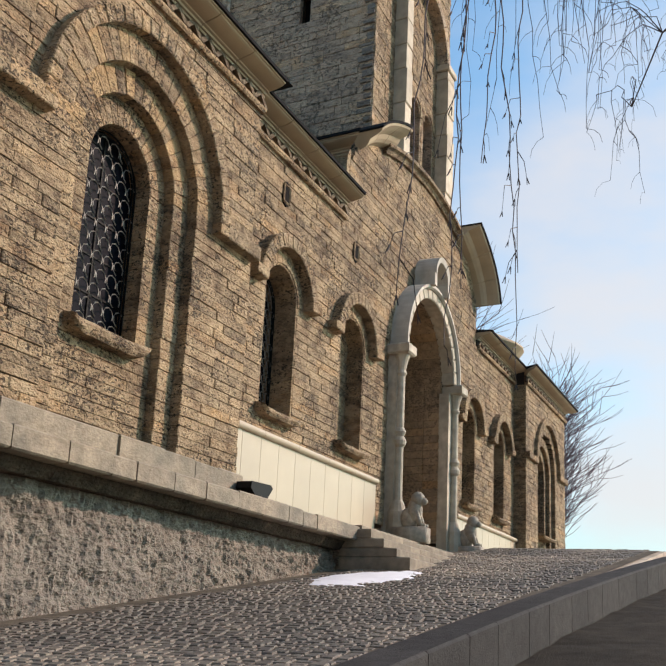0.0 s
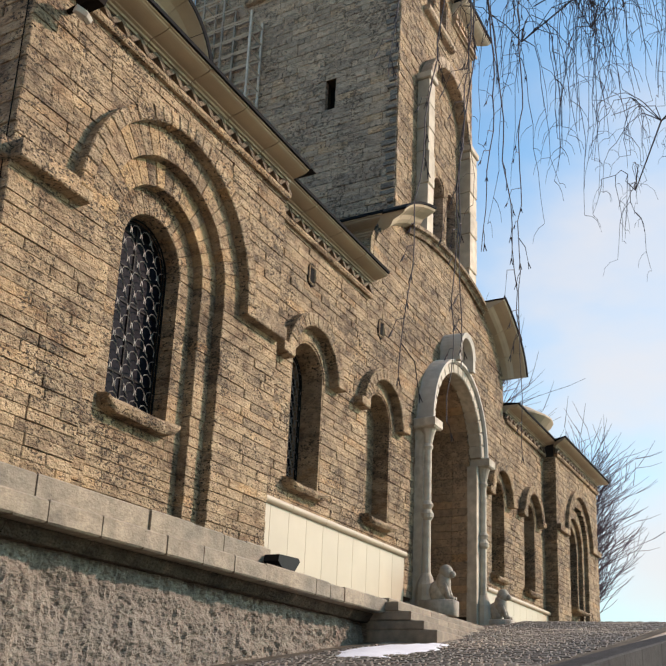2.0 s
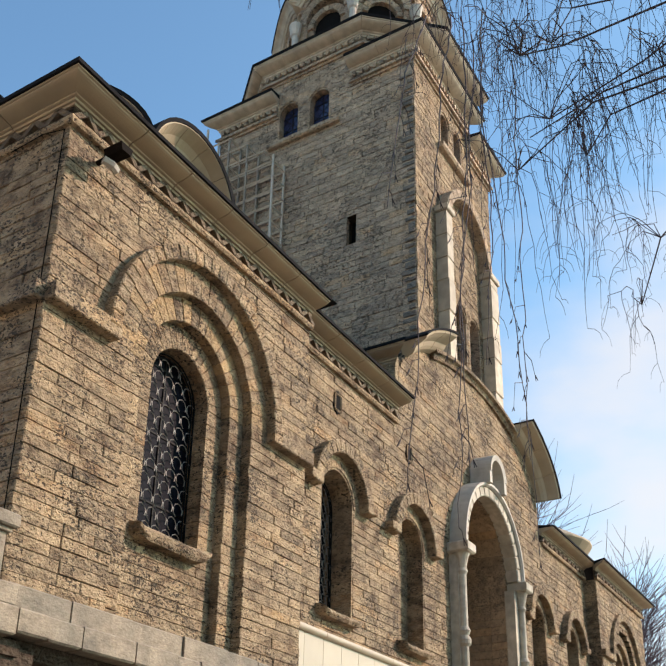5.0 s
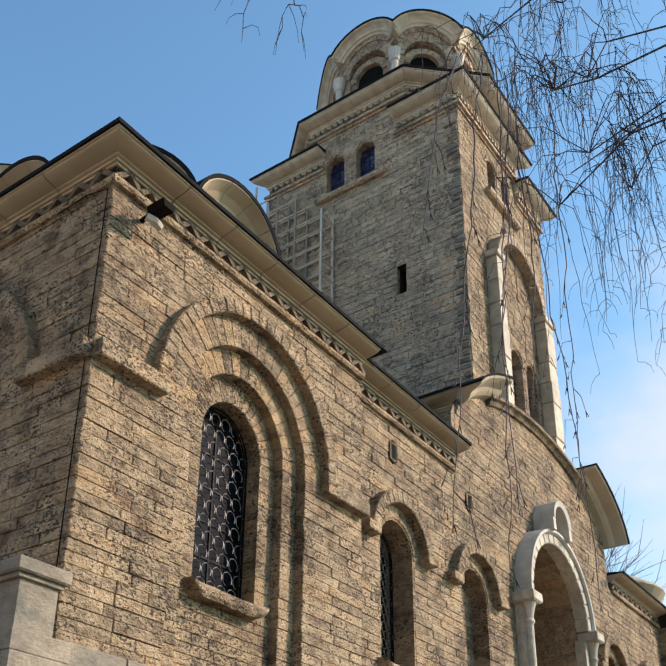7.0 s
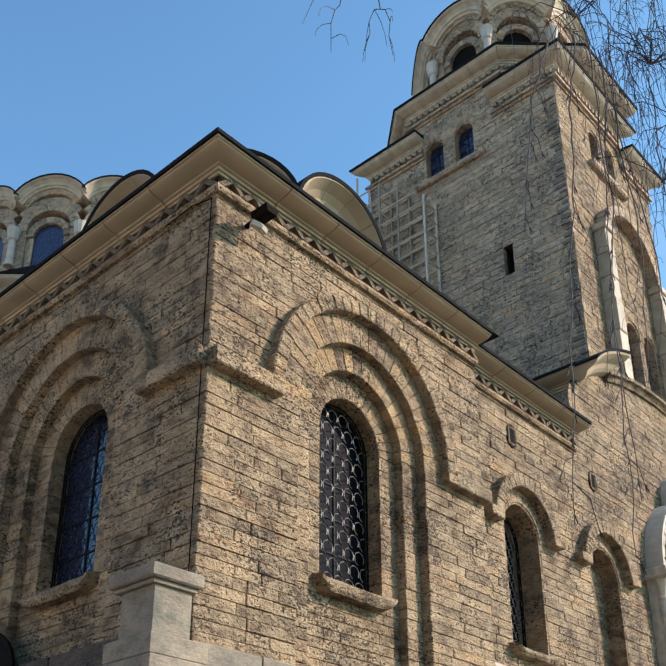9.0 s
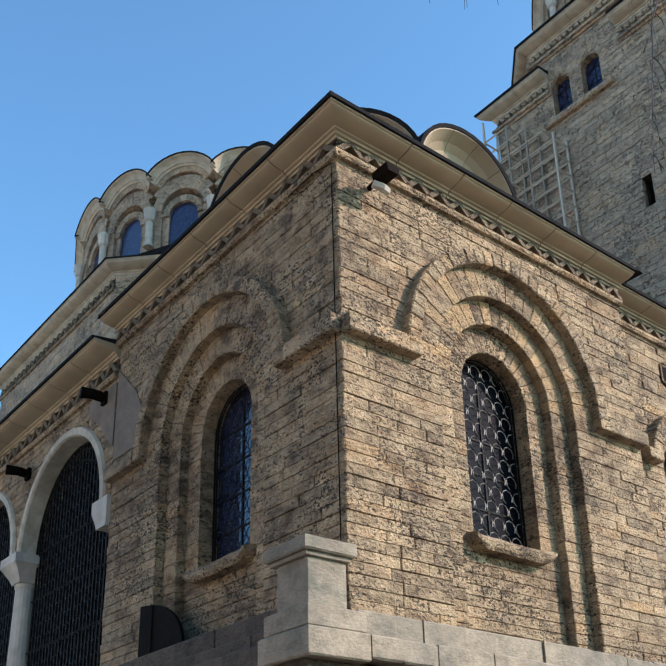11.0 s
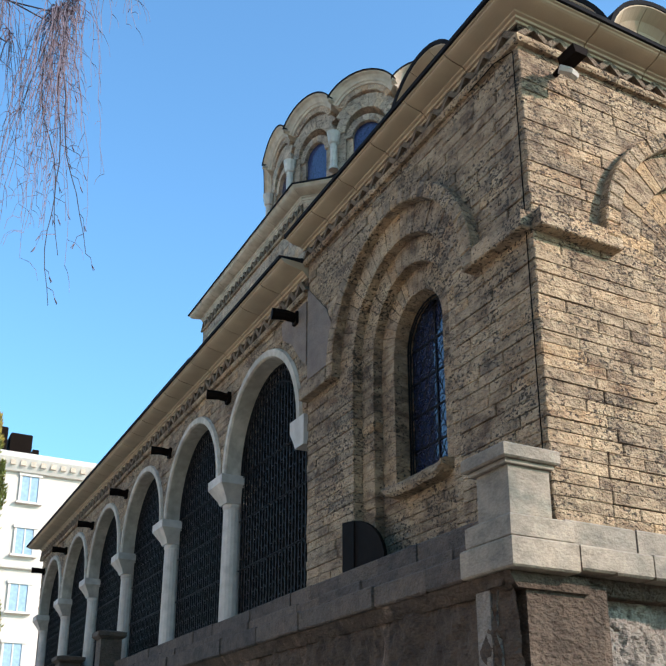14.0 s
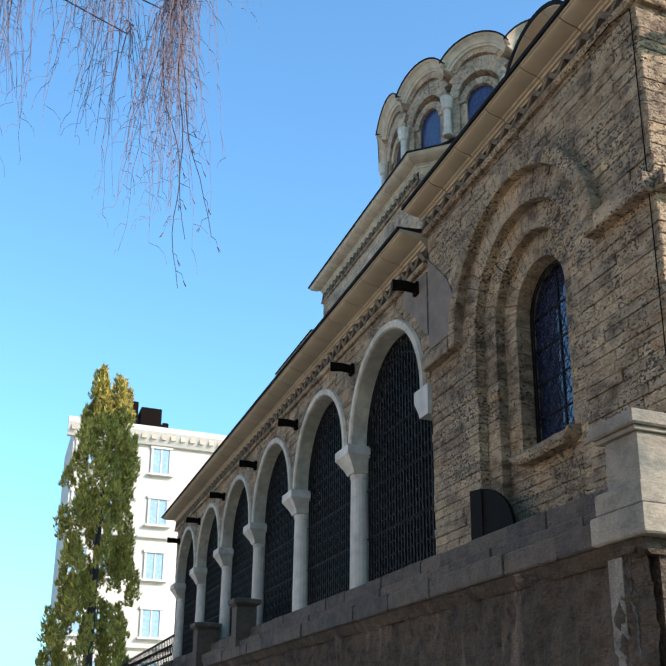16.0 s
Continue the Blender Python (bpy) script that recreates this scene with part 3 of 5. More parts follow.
def snow(u0, u1, v0, v1, seed):
    m = Mesh()
    nu, nv = 26, 12
    pts = []
    for j in range(nv + 1):
        for i in range(nu + 1):
            a, b = i / nu, j / nv
            u, v = u0 + (u1 - u0) * a, v0 + (v1 - v0) * b
            e = max(0.0, 1 - ((2 * a - 1) ** 2 + (2 * b - 1) ** 2) * (0.9 + 0.5 * noise.noise((u * 2.3, v * 2.3, seed))))
            pts.append((u, v, street(u, v) - 0.03 + 0.085 * e ** 0.5 + 0.02 * noise.noise((u * 7, v * 7, seed))))
    m.v = pts
    m.f = [(j * (nu + 1) + i, j * (nu + 1) + i + 1, (j + 1) * (nu + 1) + i + 1, (j + 1) * (nu + 1) + i) for j in range(nv) for i in range(nu)]
    solo("snow_patch", m, M_SNOW, "melting patch of white snow on the cobbles", "snow", "snow patches", smooth=True)


snow(5.0, 8.0, -1.7, -0.5, 1)
snow(5.2, 7.6, -5.6, -4.6, 2)


# ---- plinth: rough retaining wall and ledge ----
def rubble(name, face, s0, s1, d, bottom, top, at, label, mat):
    m = Mesh()
    ns, nz = int((s1 - s0) / (0.032 if s1 < 10 else 0.055)), 44
    pts = []
    for j in range(nz + 1):
        for i in range(ns + 1):
            s = s0 + (s1 - s0) * i / ns
            zb = bottom(s)
            z = zb + (top - zb) * j / nz
            n = noise.noise((s * 2.2, z * 2.2, 3.1)) * 0.05 + noise.noise((s * 7, z * 5, 1.7)) * 0.035 + abs(noise.noise((s * 17, z * 9, 5.5))) * 0.035 - abs(noise.noise((s * 9 + z * 4, z * 12, 8.5))) * 0.04 + noise.noise((s * 37, z * 20, 2.5)) * 0.012
            pts.append(face.p(s, d + n + 0.05 * (1 - j / nz), z))
    m.v = pts
    m.f = [(j * (ns + 1) + i, j * (ns + 1) + i + 1, (j + 1) * (ns + 1) + i + 1, (j + 1) * (ns + 1) + i) for j in range(nz) for i in range(ns)]
    k = len(m.v)
    face.box(m, s0, s1, -0.3, d - 0.08, min(bottom(s0), bottom(s1)) - 0.3, top)
    w = wall_thing(name, at, label)
    part("rough_face", m, mat, w)
    return w


base_a = lambda s: street(s, -0.45) - 0.1
base_b = lambda s: 1.2
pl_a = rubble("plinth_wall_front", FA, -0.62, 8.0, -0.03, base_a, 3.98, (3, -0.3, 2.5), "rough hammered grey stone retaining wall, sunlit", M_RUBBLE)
pl_b = rubble("plinth_wall_side", FB, -0.2, 25.2, 0.58, base_b, 3.98, (-0.5, 12, 2), "rough stained stone retaining wall, shade put into its dark grey", M_RUBBLE_DARK)


def ledge_row(wall, face, s0, s1, d0, d1, z0, z1, lmin, lmax, mat):
    s = s0
    while s < s1 - 0.01:
        e = s + rnd.uniform(lmin, lmax)
        if s1 - e < lmin * 0.6:
            e = s1
        q = Mesh()
        j = rnd.uniform(-0.008, 0.008)
        face.box(q, s + .006, e - .006, d0, d1 + j * 1.6, z0, z1 + rnd.uniform(-.012, .012), 0.018)
        part("ledge_block", q, mat, wall)
        s = e


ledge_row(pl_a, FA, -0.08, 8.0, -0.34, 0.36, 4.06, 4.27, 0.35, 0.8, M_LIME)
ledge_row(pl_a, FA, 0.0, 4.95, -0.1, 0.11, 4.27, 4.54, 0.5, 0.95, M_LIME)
# side courses take the stone with shade in its colour
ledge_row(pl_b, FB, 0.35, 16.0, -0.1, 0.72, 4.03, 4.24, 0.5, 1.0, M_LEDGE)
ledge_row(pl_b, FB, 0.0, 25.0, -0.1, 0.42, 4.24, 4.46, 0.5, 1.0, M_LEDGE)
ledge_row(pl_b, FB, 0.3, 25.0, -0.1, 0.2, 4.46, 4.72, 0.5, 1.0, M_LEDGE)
for f, wl, a, b, d in ((FA, pl_a, -0.66, 8.0, 0.1), (FB, pl_b, -0.24, 25, 0.6)):
    q = Mesh()
    f.sweep(q, [(-0.1, 3.9), (d, 3.9), (d + 0.03, 3.94), (d + 0.08, 4.025), (-0.1, 4.025)] if f is FB else [(-0.1, 3.93), (d, 3.93), (d + 0.03, 3.97), (d + 0.08, 4.055), (-0.1, 4.055)], a, b, 8)
    # dark stone puts the shade under the ledge into the mould's colour
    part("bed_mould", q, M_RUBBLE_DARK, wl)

# corner post on the ledge
post = thing("corner_post", (-0.45, 0.05, 4.24), "pale dressed stone corner post with a flat cap", "post", kind="")
q = Mesh()
q.box(-0.73, -0.085, -0.365, 0.34, 4.03, 4.265, 0.015)
part("foot", q, M_LIME, post)
q = Mesh()
q.box(-0.71, -0.1, -0.335, 0.28, 4.265, 4.45, 0.015)
part("base_course", q, M_LIME, post)
q = Mesh()
q.box(-0.67, -0.27, -0.29, 0.14, 4.45, 4.86, 0.012)
part("shaft", q, M_LIME, post)
q = Mesh()
q.box(-0.75, -0.2, -0.36, 0.24, 4.89, 5.01, 0.014)
q.box(-0.71, -0.24, -0.32, 0.2, 4.85, 4.89, 0.006)
q.box(-0.6, -0.14, -0.24, 0.3, 5.01, 5.05, 0.01)
part("cap", q, M_LIME, post)

# ---- corner pavilion ----
CW, SPR, SILL = 2.475, 7.36, 5.68


def fan_voussoirs(win, face, c, spring):
    """Flush ring of long voussoirs between the hood and the first step."""
    n = 25
    for k in range(n):
        t0, t1 = math.pi * k / n, math.pi * (k + 1) / n
        q = Mesh()
        face.block(q, [(c + r * math.cos(t), spring + r * math.sin(t)) for r, t in ((1.14, t0 + .0025), (1.49, t0 + .0025), (1.49, t1 - .0025), (1.14, t1 - .0025))], -.4, rnd.uniform(-.003, .007), .006)
        part("voussoir", q, M_GOLD if face is FA and rnd.random() < .15 else M_BRICK_OB, win)


def pavilion(face, wall, seed, z0=4.54):
    lift = 0.08 if face is FA else -0.02
    SPR = 7.36 + lift
    masonry(wall, face, 0.0, 4.95, z0, 9.48, holes_of(arch_hole(CW, SPR, 1.48, SPR + COURSE), arch_hole(CW, SPR, 1.14, z0 - 1)), single=300, seed=seed, near=(0, 5, 5.2, 9.3))
    win = thing("window_1", face.p(CW, -0.4, SILL), "tall arched church window with dark leaded glass and iron scrollwork grille", "window", "pavilion windows", "structure")
    orders(win, face, CW, SPR, z0, [(0.84, 1.14, -0.12)])
    fan_voussoirs(win, face, CW, SPR)
    ring0 = Mesh()
    face.ring(ring0, CW, SPR, 0.54, 0.84, -0.6, -0.24, n=19, gap=0.003)
    part("inner_voussoirs", ring0, M_BRICK, win)
    q = Mesh()
    z = SILL
    while z < SPR - .01:
        e = min(z + COURSE * 1.5, SPR)
        for a, b in ((CW - .84, CW - .54), (CW + .54, CW + .84)):
            face.box(q, a + .002, b - .002, -0.6, -0.24, z + .003, e - .003, .005)
        z = e
    z = z0
    while z < SILL - .01:
        e = min(z + COURSE, SILL)
        s = CW - .84
        while s < CW + .84 - .01:
            x = min(CW + .84, s + rnd.uniform(.25, .5))
            face.box(q, s + .003, x - .003, -0.6, -0.24 + rnd.uniform(0, .006), z + .003, e - .003, .005)
            s = x
        z = e
    part("apron_stones", q, M_BRICK, win, kind="stuff")
    hood(win, face, CW, SPR, 1.49, 1.67, [(0.0, CW - 1.672, 7.31, 7.5), (CW + 1.672, 4.95, 7.31, 7.5)], 0.13, 7.31)
    sill(win, face, CW - 0.66, CW + 0.62, SILL + 0.0, -0.08, 0.2, -0.5)
    glazing(win, face, CW, SPR, 0.545, SILL, -0.5, M_MUTED_GLASS if face is FA else M_GLASS)
    # grey on the sunlit front, black on the shaded side: light put into colour
    grille(win, face, CW, SPR, 0.545, SILL, -0.43, 0.185, M_GREYIRON if face is FA else M_IRON)
    return win


wall_a = wall_thing("wall_front", (2.4, 0, 4.62), "sunlit pavilion front of tan pitted ashlar courses")
wall_b = wall_thing("wall_side", (0, 2.4, 4.62), "shaded pavilion side of grey-brown pitted ashlar courses")
pavilion(FA, wall_a, 11)
pavilion(FB, wall_b, 12)
roof_c = thing("cornice_corner", (2, 2, 9.4), "buff cove cornice with zigzag frieze and dark metal lip", "cornice", kind="structure")
cornice(roof_c, FA, 0.0, 4.95, e0=-1.0)
cornice(roof_c, FB, 0.0, 5.05, e0=-1.0)
q = Mesh()
q.hexa([(-.3, -.3, 9.9), (5.2, -.3, 9.9), (5.2, 5.2, 9.9), (-.3, 5.2, 9.9)], [(1, 1, 10.6), (4.6, 1, 10.6), (4.6, 4.6, 10.6), (1, 4.6, 10.6)])
part("roof", q, M_METAL, roof_c)
drum_s = thing("small_dome", (2.6, 2.6, 10.5), "low domed roof with a buff cove eave and dark metal edge", "dome", kind="structure")
DU, DV, DR, DZ = 2.66, 2.62, 1.96, 10.57
q = Mesh()
q.lathe(DU, DV, [(1.85, 9.9), (1.85, 10.9), (1.2, 11.2), (.05, 11.3)], 32)
part("drum_wall", q, M_TOWER, drum_s)
cove, lip, ring0 = Mesh(), Mesh(), Mesh()
for i in range(8):
    a = math.pi / 4 * i
    f = Face(DU + DR * math.cos(a), DV + DR * math.sin(a), -math.sin(a), math.cos(a), math.cos(a), math.sin(a))
    for k in range(5):
        t0, t1 = .25 + 2.64 * k / 5 + .004, .25 + 2.64 * (k + 1) / 5 - .004
        f.arc_sweep(cove, 0, DZ, [(.5, -.6), (.5, -.1), (.62, -.08), (.72, -.04), (.80, .04), (.86, .16), (.88, .2), (.9, .2), (.9, -.6)], t0, t1, 5)
    f.arc_sweep(lip, 0, DZ, [(.902, -1.0), (.898, .215), (.95, .225), (.955, -1.0)], .2, math.pi - .2, 18)
part("cove", cove, M_COVE, drum_s)
part("metal_edge", lip, M_METAL, drum_s)
q = Mesh()
q.lathe(DU, DV, [(1.6, 11.0), (1.2, 11.38), (.7, 11.5), (.05, 11.52)], 40)
part("roof", q, M_METAL, drum_s)


def rain_spout(face, s, z, group="floodlights"):
    ob = thing("floodlight", face.p(s, 0.1, z), "small dark floodlight on a bracket below the eave", "lamp", group)
    q = Mesh()
    q.tube([face.p(s, 0.02, z), face.p(s, 0.2, z + .02)], 0.03, 8)
    part("bracket", q, M_RUST, ob)
    q = Mesh()
    q.loft([[face.p(s + a, 0.18 + e, z + b) for a, b in ((-.07, -.04), (.07, -.04), (.095, .05), (-.095, .05))] for e in (0.0, .04, .2, .24)], True, True)
    housing = part("housing", q, M_RUST, ob)
    q = Mesh()
    q.tube([face.p(s - .1, .2, z - .1), face.p(s, .24, z - .12), face.p(s + .1, .2, z - .1)], 0.045, 7)
    part("ballast", q, M_WHITE, housing, "pale grey ballast tube")


rain_spout(FA, 0.42, 9.2)
q = Mesh()
q.tube([FB.p(.07, .02, z + .02 * math.sin(z * 3)) for z in [4.75 + .33 * k for k in range(15)]] + [FB.p(.35, .05, 9.42), FB.p(.8, .06, 9.38)], .006, 5)
solo("cable", q, M_RUST, "thin dark cable clipped down the church corner", "cable")

# ---- middle of the front ----
wall_m = wall_thing("wall_front_middle", (12, 0.3, 4.6), "tan pitted ashlar wall between the pavilions with small arched windows")
PC = 12.35
masonry(wall_m, FM, 4.95, 19.75, 4.6, 9.48, holes_of(arch_hole(6.42, 7.38, 0.5, SILL + .03), arch_hole(9.0, 7.38, 0.5, SILL + .03), arch_hole(15.7, 7.38, 0.5, SILL + .03),
        arch_hole(18.28, 7.38, 0.5, SILL + .03), arch_hole(PC, 7.9, 1.33, 4.0)), single=300, seed=21, near=(5, 9.6, 5.3, 9.3), thick=0.6)


def small_window(c, blind):
    label = "small arched blind niche of tan stone with a hood mould" if blind else "narrow arched window with dark glass, iron grille and stone hood"
    w = thing("window_2", FM.p(c, -.3, SILL + .03), label, "niche" if blind else "window", "front windows", "structure")
    sp, b = 7.38, SILL + .03
    for k in range(11):
        t0, t1 = math.pi * k / 11, math.pi * (k + 1) / 11
        q = Mesh()
        FM.block(q, [(c + r * math.cos(t), sp + r * math.sin(t)) for r, t in ((.5, t0 + .004), (.66, t0 + .004), (.66, t1 - .004), (.5, t1 - .004))], -.3, .012, .006)
        part("voussoir", q, M_BRICK_OB, w)
    reveal(w, FM, c, sp, 0.47, b, -0.5 if not blind else -.3, -.005)
    hood(w, FM, c, sp, 0.7, 0.9, [(c - 1.02, c - 0.7, sp + .02, sp + .16), (c + 0.7, c + 1.02, sp + .02, sp + .16)], 0.16)
    sill(w, FM, c - .58, c + .58, b, .16, .16)
    if blind:
        q = Mesh()
        z = b
        while z < sp + .45:
            ww = .47 if z < sp else math.sqrt(max(.0001, .2209 - (z - sp) ** 2))
            s = c - ww
            while s < c + ww - .01:
                e = min(c + ww, s + rnd.uniform(.25, .5))
                FM.block(q, [(s + .003, z + .003), (e - .003, z + .003), (e - .003, z + COURSE - .003), (s + .003, z + COURSE - .003)], -.4, -.28, .005)
                s = e
            z += COURSE
        part("blind_stones", q, M_BRICK, w, kind="stuff")
        q = Mesh()
        FM.box(q, c - .5, c + .5, -.5, -.3, b, sp + .48)
        part("backing", q, M_MORTAR, w)
    else:
        glazing(w, FM, c, sp, .47, b, -.46, M_MUTED_GLASS)
        grille(w, FM, c, sp, .47, b, -.34, .125)


small_window(6.42, False)
small_window(9.0, True)
small_window(15.7, True)
small_window(18.28, False)


def vent_hole(s, z):
    ob = thing("vent_hole", FM.p(s, 0, z), "dark lozenge-shaped vent hole in the stone wall", "vent", "vents", "structure")
    q = Mesh()
    for k in range(4):
        a = math.pi / 2 * k + math.pi / 4
        q.tube([FM.p(s + .13 * math.cos(a), .012, z + .19 * math.sin(a)), FM.p(s + .13 * math.cos(a + math.pi / 2), .012, z + .19 * math.sin(a + math.pi / 2))], .02, 5)
    part("rim", q, M_BRICK, ob)
    q = Mesh()
    q.loft([[FM.p(s + .14 * math.cos(a), d, z + .2 * math.sin(a)) for a in [math.pi / 4 * k for k in range(8)]] for d in (-.01, .014)], True, True)
    # flat black plate: the hole's inner shade is put into its colour
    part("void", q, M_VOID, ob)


vent_hole(6.35, 8.95)
vent_hole(8.95, 9.05)

# cream marble dado
for a, b in ((4.96, 10.1), (14.6, 19.7)):
    dado = thing("marble_dado", FM.p((a + b) / 2, 0, 4.6), "cream marble slabs under a rounded marble rail", "dado", "marble dados", "structure")
    n = round((b - a) / 0.5)
    for k in range(n):
        q = Mesh()
        FM.box(q, a + (b - a) * k / n + .004, a + (b - a) * (k + 1) / n - .004, -0.05, 0.06, 4.22, 5.24, .006)
        part("slab", q, M_MARBLE, dado)
    q = Mesh()
    FM.sweep(q, [(0.0, 5.24)] + [(.07 + .05 * math.sin(math.pi * k / 8), 5.24 + .1 * (1 - math.cos(math.pi * k / 8)) / 2) for k in range(9)] + [(0.0, 5.34)], a, b, 5)
    part("rail", q, M_MARBLE, dado)

cor_m = thing("cornice_middle", FM.p(6.7, 0, 9.4), "buff cove eave with dark metal lip and carved frieze", "cornice", kind="structure")
cornice(cor_m, FM, 4.95, 8.45)
cornice(cor_m, FM, 16.25, 19.75)

# ---- portal ----
portal = thing("portal", (PC, 0.1, 4.6), "weathered pale stone portal arch on slender columns round a deep doorway recess", "portal", kind="structure")
FP = Face(0, 0.3, 1, 0, 0, -1)
for sg in (-1, 1):
    c = PC + sg * 1.6
    col = Mesh()
    v = 0.3 - 0.2
    prof = [(.25, 4.3), (.25, 4.6), (.23, 4.85), (.2, 4.9), (.16, 5.0), (.12, 5.06), (.11, 5.2), (.105, 6.0), (.16, 6.05), (.17, 6.12), (.11, 6.2), (.16, 6.28), (.105, 6.36), (.1, 7.3), (.14, 7.36), (.11, 7.42), (.16, 7.6), (.22, 7.72)]
    col.lathe(c, v, [(r0 * .72, z0) for r0, z0 in prof], 14)
    part("column", col, M_PORTAL, portal, "pale knotted stone column", smooth=False)
    q = Mesh()
    q.box(c - .2, c + .2, v - .2, .34, 7.7, 7.9, .03)
    part("capital", q, M_PORTAL, portal)
    q = Mesh()
    q.box(PC + sg * 1.33 if sg > 0 else c - .1, c + .1 if sg > 0 else PC - 1.33, .14, .34, 4.3, 7.72)
    part("jamb", q, M_PORTAL, portal)
q = Mesh()
FP.ring(q, PC, 7.9, 1.36, 1.56, -.1, 0.25, n=17, gap=.003, c=.02)
part("arch_ring", q, M_PORTAL, portal, "grey weathered voussoirs")
q = Mesh()
FP.arc_sweep(q, PC, 7.9, [(1.55, -.02), (1.55, .27), (1.58, .31), (1.63, .31), (1.66, -.02)], n=30)
part("arch_moulding", q, M_WHITE, portal)
q = Mesh()
FP.arc_sweep(q, PC, 9.7, [(.34, -.02), (.34, .4), (.45, .42), (.47, -.02)], n=18)
FP.box(q, PC - .47, PC - .34, -.02, .4, 9.45, 9.7)
FP.box(q, PC + .34, PC + .47, -.02, .4, 9.45, 9.7)
part("crest_arch", q, M_WHITE, portal)
q = Mesh()
FP.box(q, PC - .36, PC + .36, -.02, .14, 9.5, 10.0)
part("crest_panel", q, M_PORTAL, portal)
# recess behind the arch
q = Mesh()
s = 4.6
while s < 9.3:
    e = s + .16
    w = 1.33 if s < 7.9 else math.sqrt(max(.01, 1.33 ** 2 - (s - 7.9) ** 2))
    x = PC - w
    while x < PC + w - .01:
        y = min(PC + w, x + rnd.uniform(.35, .7))
        FP.block(q, [(x + .003, s + .003), (y - .003, s + .003), (y - .003, e - .003), (x + .003, e - .003)], -1.3, -1.15, .006)
        x = y
    s = e
part("recess_stones", q, M_DOOR, portal, "brown coursed stone back of the recess", kind="stuff")
q = Mesh()
for sg in (-1, 1):
    z = 4.6
    while z < 7.88:
        e = min(7.9, z + .16)
        for d0, d1 in ((-1.2, -.8), (-.8, -.35), (-.35, -.02)):
            a, b = sorted((PC + sg * 1.33, PC + sg * 1.6))
            FP.box(q, a, b, d0 + .003, d1 - .003, z + .003, e - .003, .005)
        z = e
for k in range(22):
    t0, t1 = math.pi * k / 22, math.pi * (k + 1) / 22
    FP.block(q, [(PC + rr * math.cos(t), 7.9 + rr * math.sin(t)) for rr, t in ((1.33, t0 + .002), (1.6, t0 + .002), (1.6, t1 - .002), (1.33, t1 - .002))], -1.2, -.02, .004)
part("recess_sides", q, M_DOOR, portal, kind="stuff")
q = Mesh()
FP.box(q, PC - 1.7, PC + 1.7, -1.6, -1.3, 4.5, 9.6)
part("recess_back", q, M_MORTAR, portal)


def lion(u, v, z):
    m = Mesh()
    u0, v0, k = u, v, .8
    def blob(cu, cv, cz, a, b, c, n=10, k=7):
        rings = []
        for i in range(k + 1):
            t = -math.pi / 2 + math.pi * i / k
            rings.append([(cu + a * max(.05, math.cos(t)) * math.cos(2 * math.pi * j / n) * (1 + .12 * noise.noise((j * 1.3, i * .9, cu))), cv + b * max(.05, math.cos(t)) * math.sin(2 * math.pi * j / n), cz + c * math.sin(t)) for j in range(n)])
        m.loft(rings, True, True)
    m.box(u - .2, u + .2, v - .42, v + .3, z, z + .3, .02)
    blob(u, v - .02, z + .46, .14, .2, .22)
    blob(u, v - .14, z + .6, .15, .16, .26)
    blob(u, v - .2, z + .82, .14, .15, .15)
    blob(u, v - .33, z + .78, .08, .08, .07)
    m.tube([(u - .08, v - .2, z + .6), (u - .08, v - .3, z + .3)], .05, 6)
    m.tube([(u + .08, v - .2, z + .6), (u + .08, v - .3, z + .3)], .05, 6)
    m.tube([(u - .08, v - .28, z + .33), (u - .08, v - .4, z + .32)], .045, 6)
    m.tube([(u + .08, v - .28, z + .33), (u + .08, v - .4, z + .32)], .045, 6)
    m.v = [(u0 + (a - u0) * k, v0 + (b - v0) * k, z + (c - z) * k * 1.15) for a, b, c in m.v]
    solo("lion_statue", m, M_LION, "small worn crouching stone lion at the portal foot", "statue", "portal lions", smooth=True)


lion(PC - 1.66, -.12, 4.3)
lion(PC + 1.66, -.12, 4.3)

# terrace and steps
terr = thing("terrace", (12, -.3, 4.4), "pale stone terrace slabs before the portal", "terrace", kind="structure")
s = 8.0
while s < 19.7:
    e = s + rnd.uniform(.7, 1.1)
    q = Mesh()
    q.box(s + .004, min(e, 19.7) - .004, -.38, .36, 4.12, 4.3, .012)
    part("slab", q, M_STEP, terr)
    s = e
steps = thing("steps", (12, -.9, 3.9), "worn stone steps rising to the terrace", "stairs", kind="structure")
for k in range(4):
    z1 = 4.23 - k * 0.135
    out = 0.56 + 0.19 * k
    a = 7.9
    s = a
    while s < 17 - k * 1.2:
        e = s + rnd.uniform(.9, 1.6)
        q = Mesh()
        q.box(s + .004, min(e, 17 - k * 1.2 + .3) - .004, -out, -.1, z1 - (.4 if k == 3 else .134), z1 + rnd.uniform(-.005, .005), .016)
        part("step_block", q, M_STEP, steps)
        s = e
q = Mesh()
q.box(7.95, 17, -.34, .2, 2.8, 4.11)
part("core", q, M_RUBBLE, steps)

# uplight on the ledge
up = thing("uplight", (4.95, -.22, 4.22), "black floodlight resting on the ledge", "lamp", "floodlights")
q = Mesh()
q.loft([[(4.75 + a, v, z) for a, z in ((0, 4.36), (.12, 4.28), (.42, 4.28), (.55, 4.42), (.5, 4.46), (.02, 4.44))] for v in (-.32, -.30, -.14, -.12)], True, True)
part("housing", q, M_IRON, up)
q = Mesh()
q.box(4.95, 5.12, -.28, -.16, 4.22, 4.3, .01)
part("foot", q, M_IRON, up)

